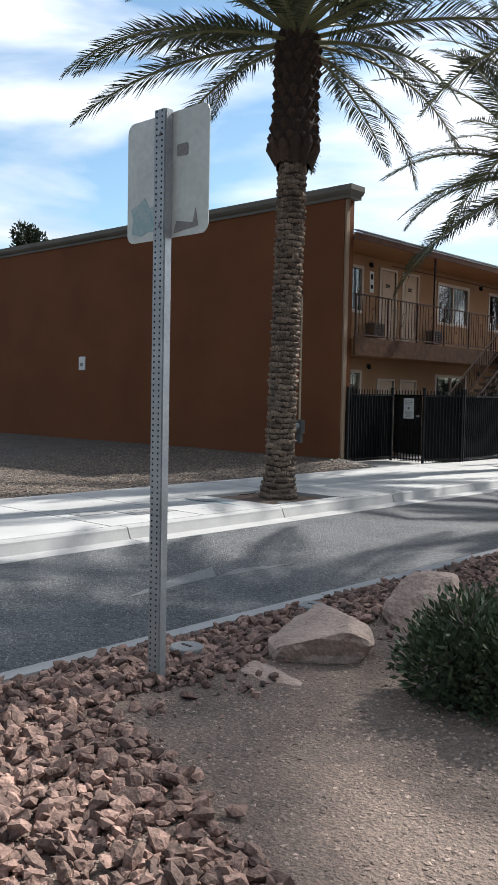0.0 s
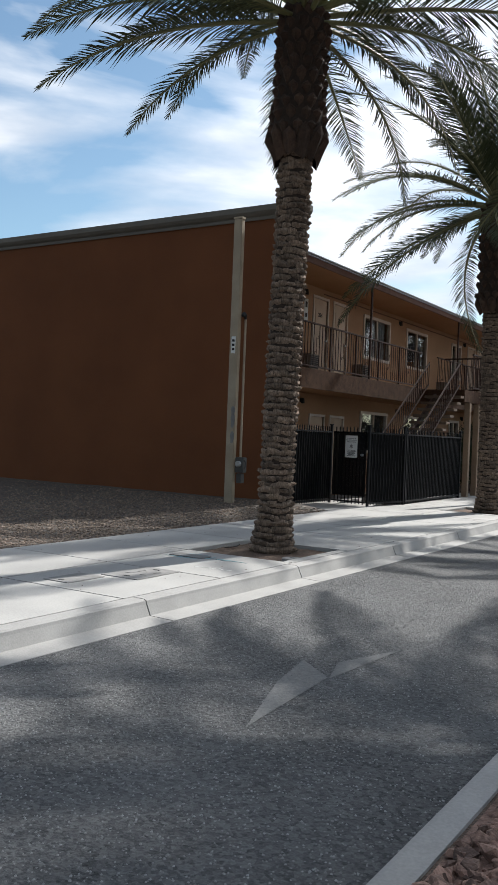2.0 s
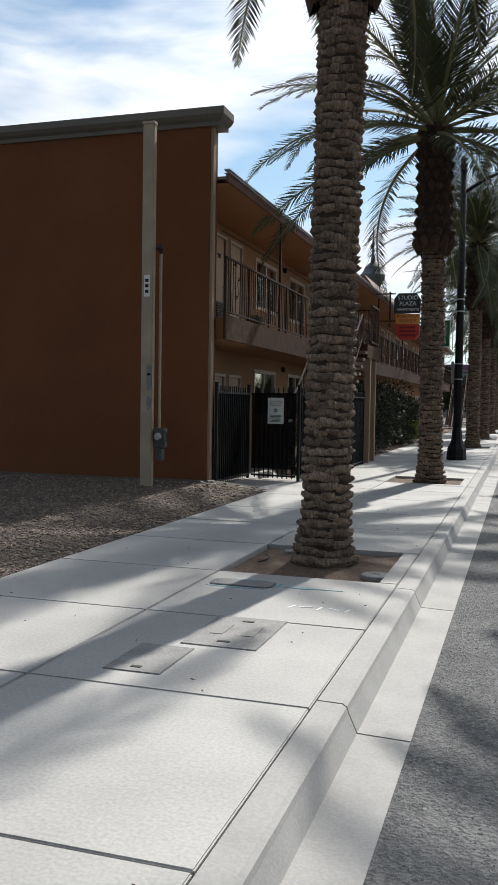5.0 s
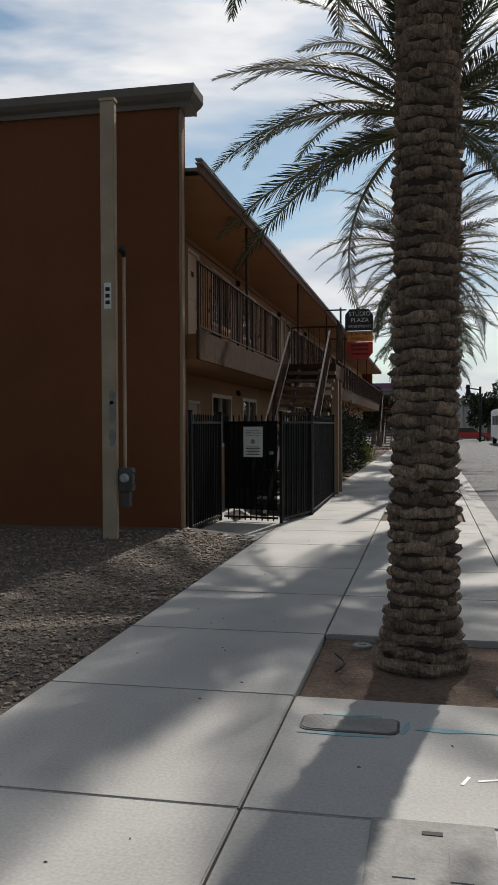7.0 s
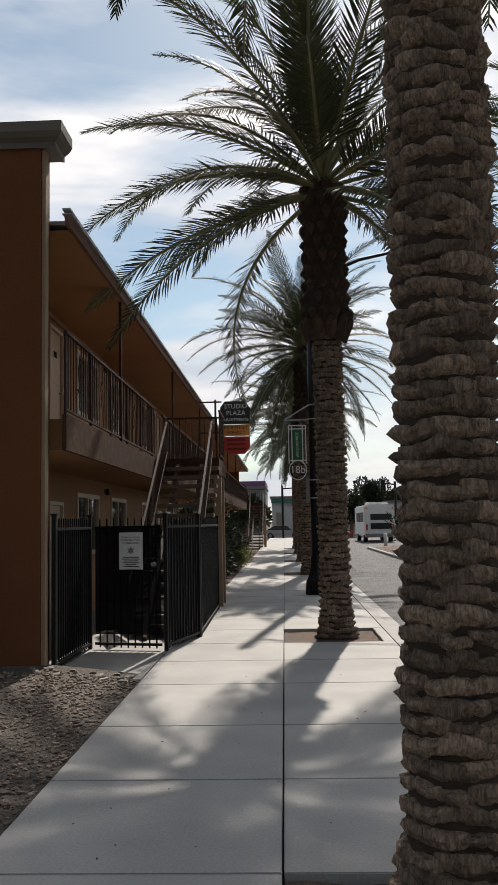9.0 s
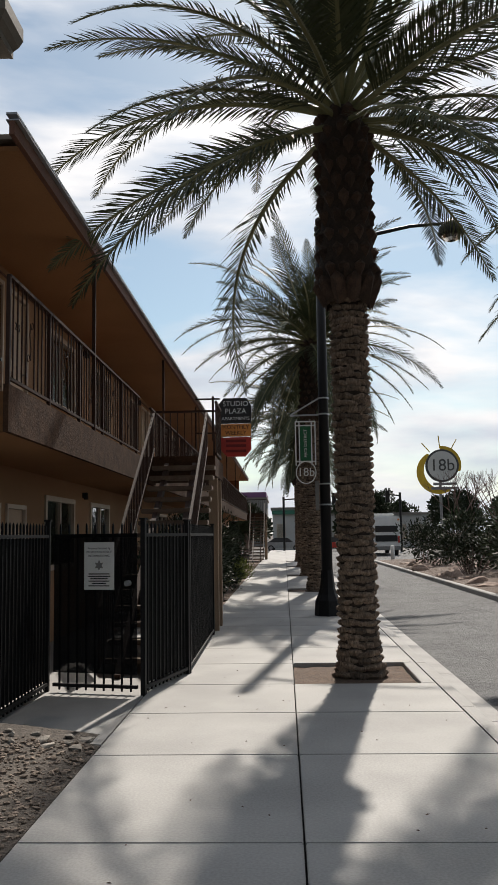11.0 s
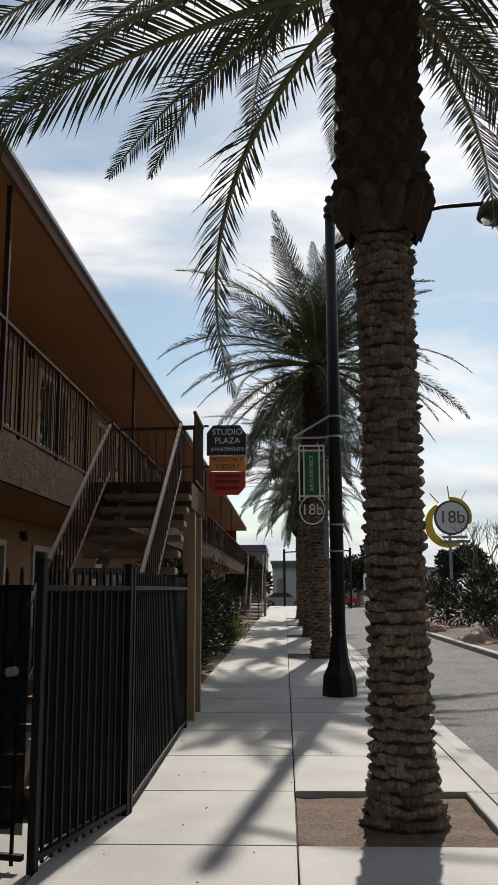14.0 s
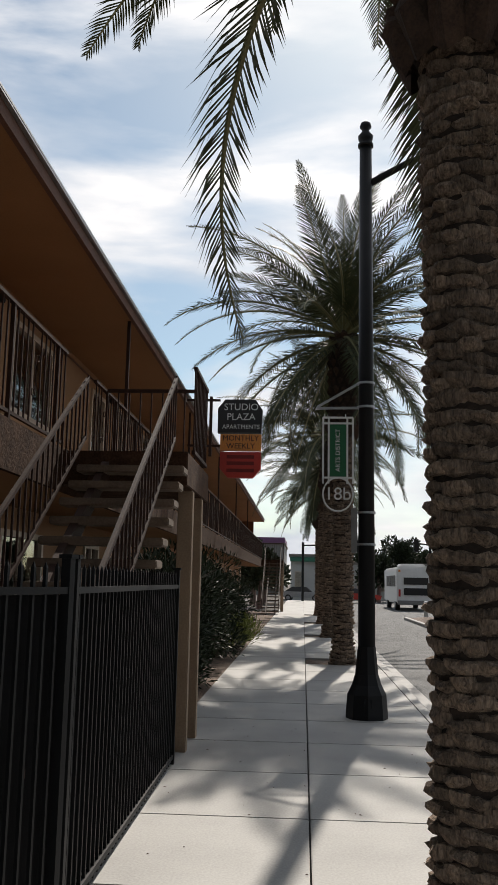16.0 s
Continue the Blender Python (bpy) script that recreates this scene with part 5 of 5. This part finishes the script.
wide_in, wide_out, strip = slab(MID - WALK_IN, S), slab(KERB_BACK - MID, S), slab(0.16, S)
SHIFT = 0.33
long_in, long_out = slab(MID - WALK_IN, S + SHIFT), slab(KERB_BACK - MID, S + SHIFT)
wells = [y for y in TREES]
for k in range(-20, 60):
    # one longer bay lies before the gate, and the rows beyond it are set back by that much
    y = 7.8 + S * k + (SHIFT if k > 4 else 0)
    o = new("slab", long_in if k == 4 else wide_in)
    o.parent, o.matrix_basis = pav, Matrix.Translation((WALK_IN, y, 0))
    if any(y < w < y + S for w in wells):
        o = new("slab", strip)
        o.parent, o.matrix_basis = pav, Matrix.Translation((KERB_BACK - 0.16, y, 0))
        tagged(part("tree_well", sheet(MID + 0.01, KERB_BACK - 0.17, y + 0.01, y + S - 0.01, 24, 24, lambda a, b: 0.105 + 0.02 * noise.noise((a * 4, b * 4, 0)) + 0.03 * max(0, 1 - math.hypot(a + 8.75, b - y - 0.76) / 0.6)), WELL, None, "", True), "reddish bare soil in a square tree well", "tree well", kind="structure")
    else:
        o = new("slab", long_out if k == 4 else wide_out)
        o.parent, o.matrix_basis = pav, Matrix.Translation((MID, y, 0))


# ---- crushed rock ----
def stone_geo(seed):
    rnd = random.Random(seed)
    bm = bmesh.new()
    bmesh.ops.create_icosphere(bm, subdivisions=1, radius=1)
    pl = [Vector((rnd.gauss(0, 1), rnd.gauss(0, 1), rnd.gauss(0, 1))).normalized() for _ in range(6)]
    for v in bm.verts:
        for p in pl:
            d = v.co.dot(p) - 0.5
            if d > 0:
                v.co -= p * d
        v.co *= rnd.uniform(0.85, 1.15)
        v.co.z *= 0.55
    g = Geo().add([v.co.copy() for v in bm.verts], [[v.index for v in f.verts] for f in bm.faces])
    bm.free()
    return g


STONES = [stone_geo(i) for i in range(10)]
STONE_MESH = [s.mesh("stone", ROCKRED) for s in STONES]
rr = random.Random(11)
bed = structure("rock_mulch", sheet(ISLE + 0.17, -3.4, -11, 30, 3, 80, lambda x, y: isle_height(x, y) + 0.006), ROCKRED2, "bed of crushed red rock inside the island kerb", "rock mulch")
rest = Geo()


def in_rock(x, y):
    """Rock lies along the kerb and spreads over the near end of the bed."""
    edge = -3.3 + 0.25 * noise.noise((y * 0.8, 1.0, 0))
    if y < 2.5:
        edge = max(edge, -3.05 + (2.5 - y) * 2.6)
    return x < edge


made = 0
for _ in range(30000):
    y = rr.uniform(-1.0, 3.4) if rr.random() < 0.62 else rr.uniform(3.0, 14)
    x = rr.uniform(ISLE + 0.2, 0.2 if y < 3.4 else -2.9)
    if not in_rock(x - (0.0 if rr.random() > 0.12 else abs(rr.gauss(0, 0.3))), y) or (math.hypot(x, y) < 0.5):
        continue
    r = rr.choice((0.016, 0.021, 0.028, 0.036, 0.05)) * rr.uniform(0.75, 1.25)
    m = Matrix.Translation((x, y, isle_height(x, y) + r * rr.uniform(0.2, 0.7))) @ Euler((rr.uniform(-0.8, 0.8), rr.uniform(-0.8, 0.8), rr.uniform(0, 6.3))).to_matrix().to_4x4() @ Matrix.Scale(r, 4)
    k = rr.randrange(10)
    if made < 300 and 1.2 < y < 2.6 and x < -1.2 and rr.random() < 0.5:
        o = new("stone", STONE_MESH[k])
        o.parent, o.matrix_basis = bed, m
        made += 1
    else:
        rest.add([m @ Vector(v) for v in STONES[k].v], STONES[k].f)
tagged(part("stones", rest, ROCKRED2, bed, "red crushed stones"), kind="stuff")
grit = Geo()
for _ in range(15000):
    x, y = rr.uniform(-3.4, -0.8), rr.uniform(1.2, 5.5)
    r = rr.choice((0.004, 0.006, 0.008, 0.013)) * rr.uniform(0.7, 1.3)
    m = Matrix.Translation((x, y, isle_height(x, y))) @ Matrix.Rotation(rr.uniform(0, 6), 4, "Z") @ Matrix.Scale(r, 4)
    k = rr.randrange(10)
    grit.add([m @ Vector(v) for v in STONES[k].v], STONES[k].f)
tagged(part("grit", grit, GRIT), "loose tan grit over the granite bed", "grit", kind="stuff")
lotg = Geo()
for _ in range(34000):
    x = WALK_IN - 0.03 - abs(rr.gauss(0, 1)) * 3.6
    y = rr.uniform(4, 16.1)
    if x < -30:
        continue
    r = rr.choice((0.01, 0.014, 0.018, 0.028)) * rr.uniform(0.7, 1.3)
    m = Matrix.Translation((x, y, lot_height(x, y) + r * 0.2)) @ Matrix.Rotation(rr.uniform(0, 6), 4, "Z") @ Matrix.Scale(r, 4)
    k = rr.randrange(10)
    lotg.add([m @ Vector(v) for v in STONES[k].v], STONES[k].f)
tagged(part("lot_stones", lotg, PEBBLE), "loose grey brown stones over the bare lot", "gravel", kind="stuff")
structure("facade_bed", sheet(-13.28, WALK_IN - 0.01, 26.01, 67.3, 8, 66, lambda x, y: 0.12 + 0.03 * noise.noise((x * 2, y * 2, 0))), WELL, "dark soil planting bed along the facade", "planting bed", smooth=True)

for k in range(16):
    x, y = -12.3 + 1.15 * k / 15 + rr.uniform(-0.04, 0.04), 16.18 - 0.12 * (k % 3) + rr.uniform(-0.05, 0.05)
    o = new("rubble", STONES[k % 10].mesh("rubble", RUBBLE))
    w_ = rr.uniform(0.05, 0.13)
    o.matrix_basis = pose(x, y, lot_height(x, y) + 0.01, 0, 0, rr.uniform(0, 360)) @ Matrix.Diagonal((w_, w_ * 0.7, 0.05, 1))
    tagged(o, "broken lump of concrete at the apron's edge", "rubble", "rubble before the apron")

# ---- litter on the pavement, chips on the road ----
lit_ = Geo()
for _ in range(170):
    x, y = rr.uniform(-11.0, -8.0), rr.uniform(2, 30)
    if any(abs(y - w) < 0.9 and x > MID for w in wells):
        continue
    r = rr.uniform(0.004, 0.012)
    a = rr.uniform(0, 6.3)
    u, v = Vector((math.cos(a), math.sin(a), 0)) * r * rr.uniform(1, 2.2), Vector((-math.sin(a), math.cos(a), 0)) * r * 0.6
    p = Vector((x, y, TOP + 0.002))
    lit_.add([p - u, p - v, p + u, p + v, p + Vector((0, 0, 0.006))], [(0, 1, 4), (1, 2, 4), (2, 3, 4), (3, 0, 4)])
tagged(part("leaf_litter", lit_, TWIG), "scattered dry leaf bits on the pavement", "litter", kind="stuff")
chips = Geo()
for _ in range(24000):
    x, y = rr.uniform(GUT + 0.01, ISLE - 0.02), 1.5 + 9 * rr.random() ** 1.4
    r, a = rr.uniform(0.005, 0.0095), rr.uniform(0, 6.3)
    c, s_ = math.cos(a) * r, math.sin(a) * r
    chips.add([(x + c, y + s_, -0.001), (x - s_, y + c, -0.001), (x - c, y - s_, -0.001), (x + s_, y - c, -0.001), (x + c * 0.3, y + s_ * 0.3, r * 0.7)], [(0, 1, 4), (1, 2, 4), (2, 3, 4), (3, 0, 4)])
tagged(part("road_chippings", chips, CHIP), "pale stone chippings bound in the asphalt surface", "road chippings", kind="stuff")
for ob in list(scene.objects):
    if ob.type == "MESH" and ob.data.materials and ob.data.materials[0] == GLASS:
        ob.visible_shadow = False
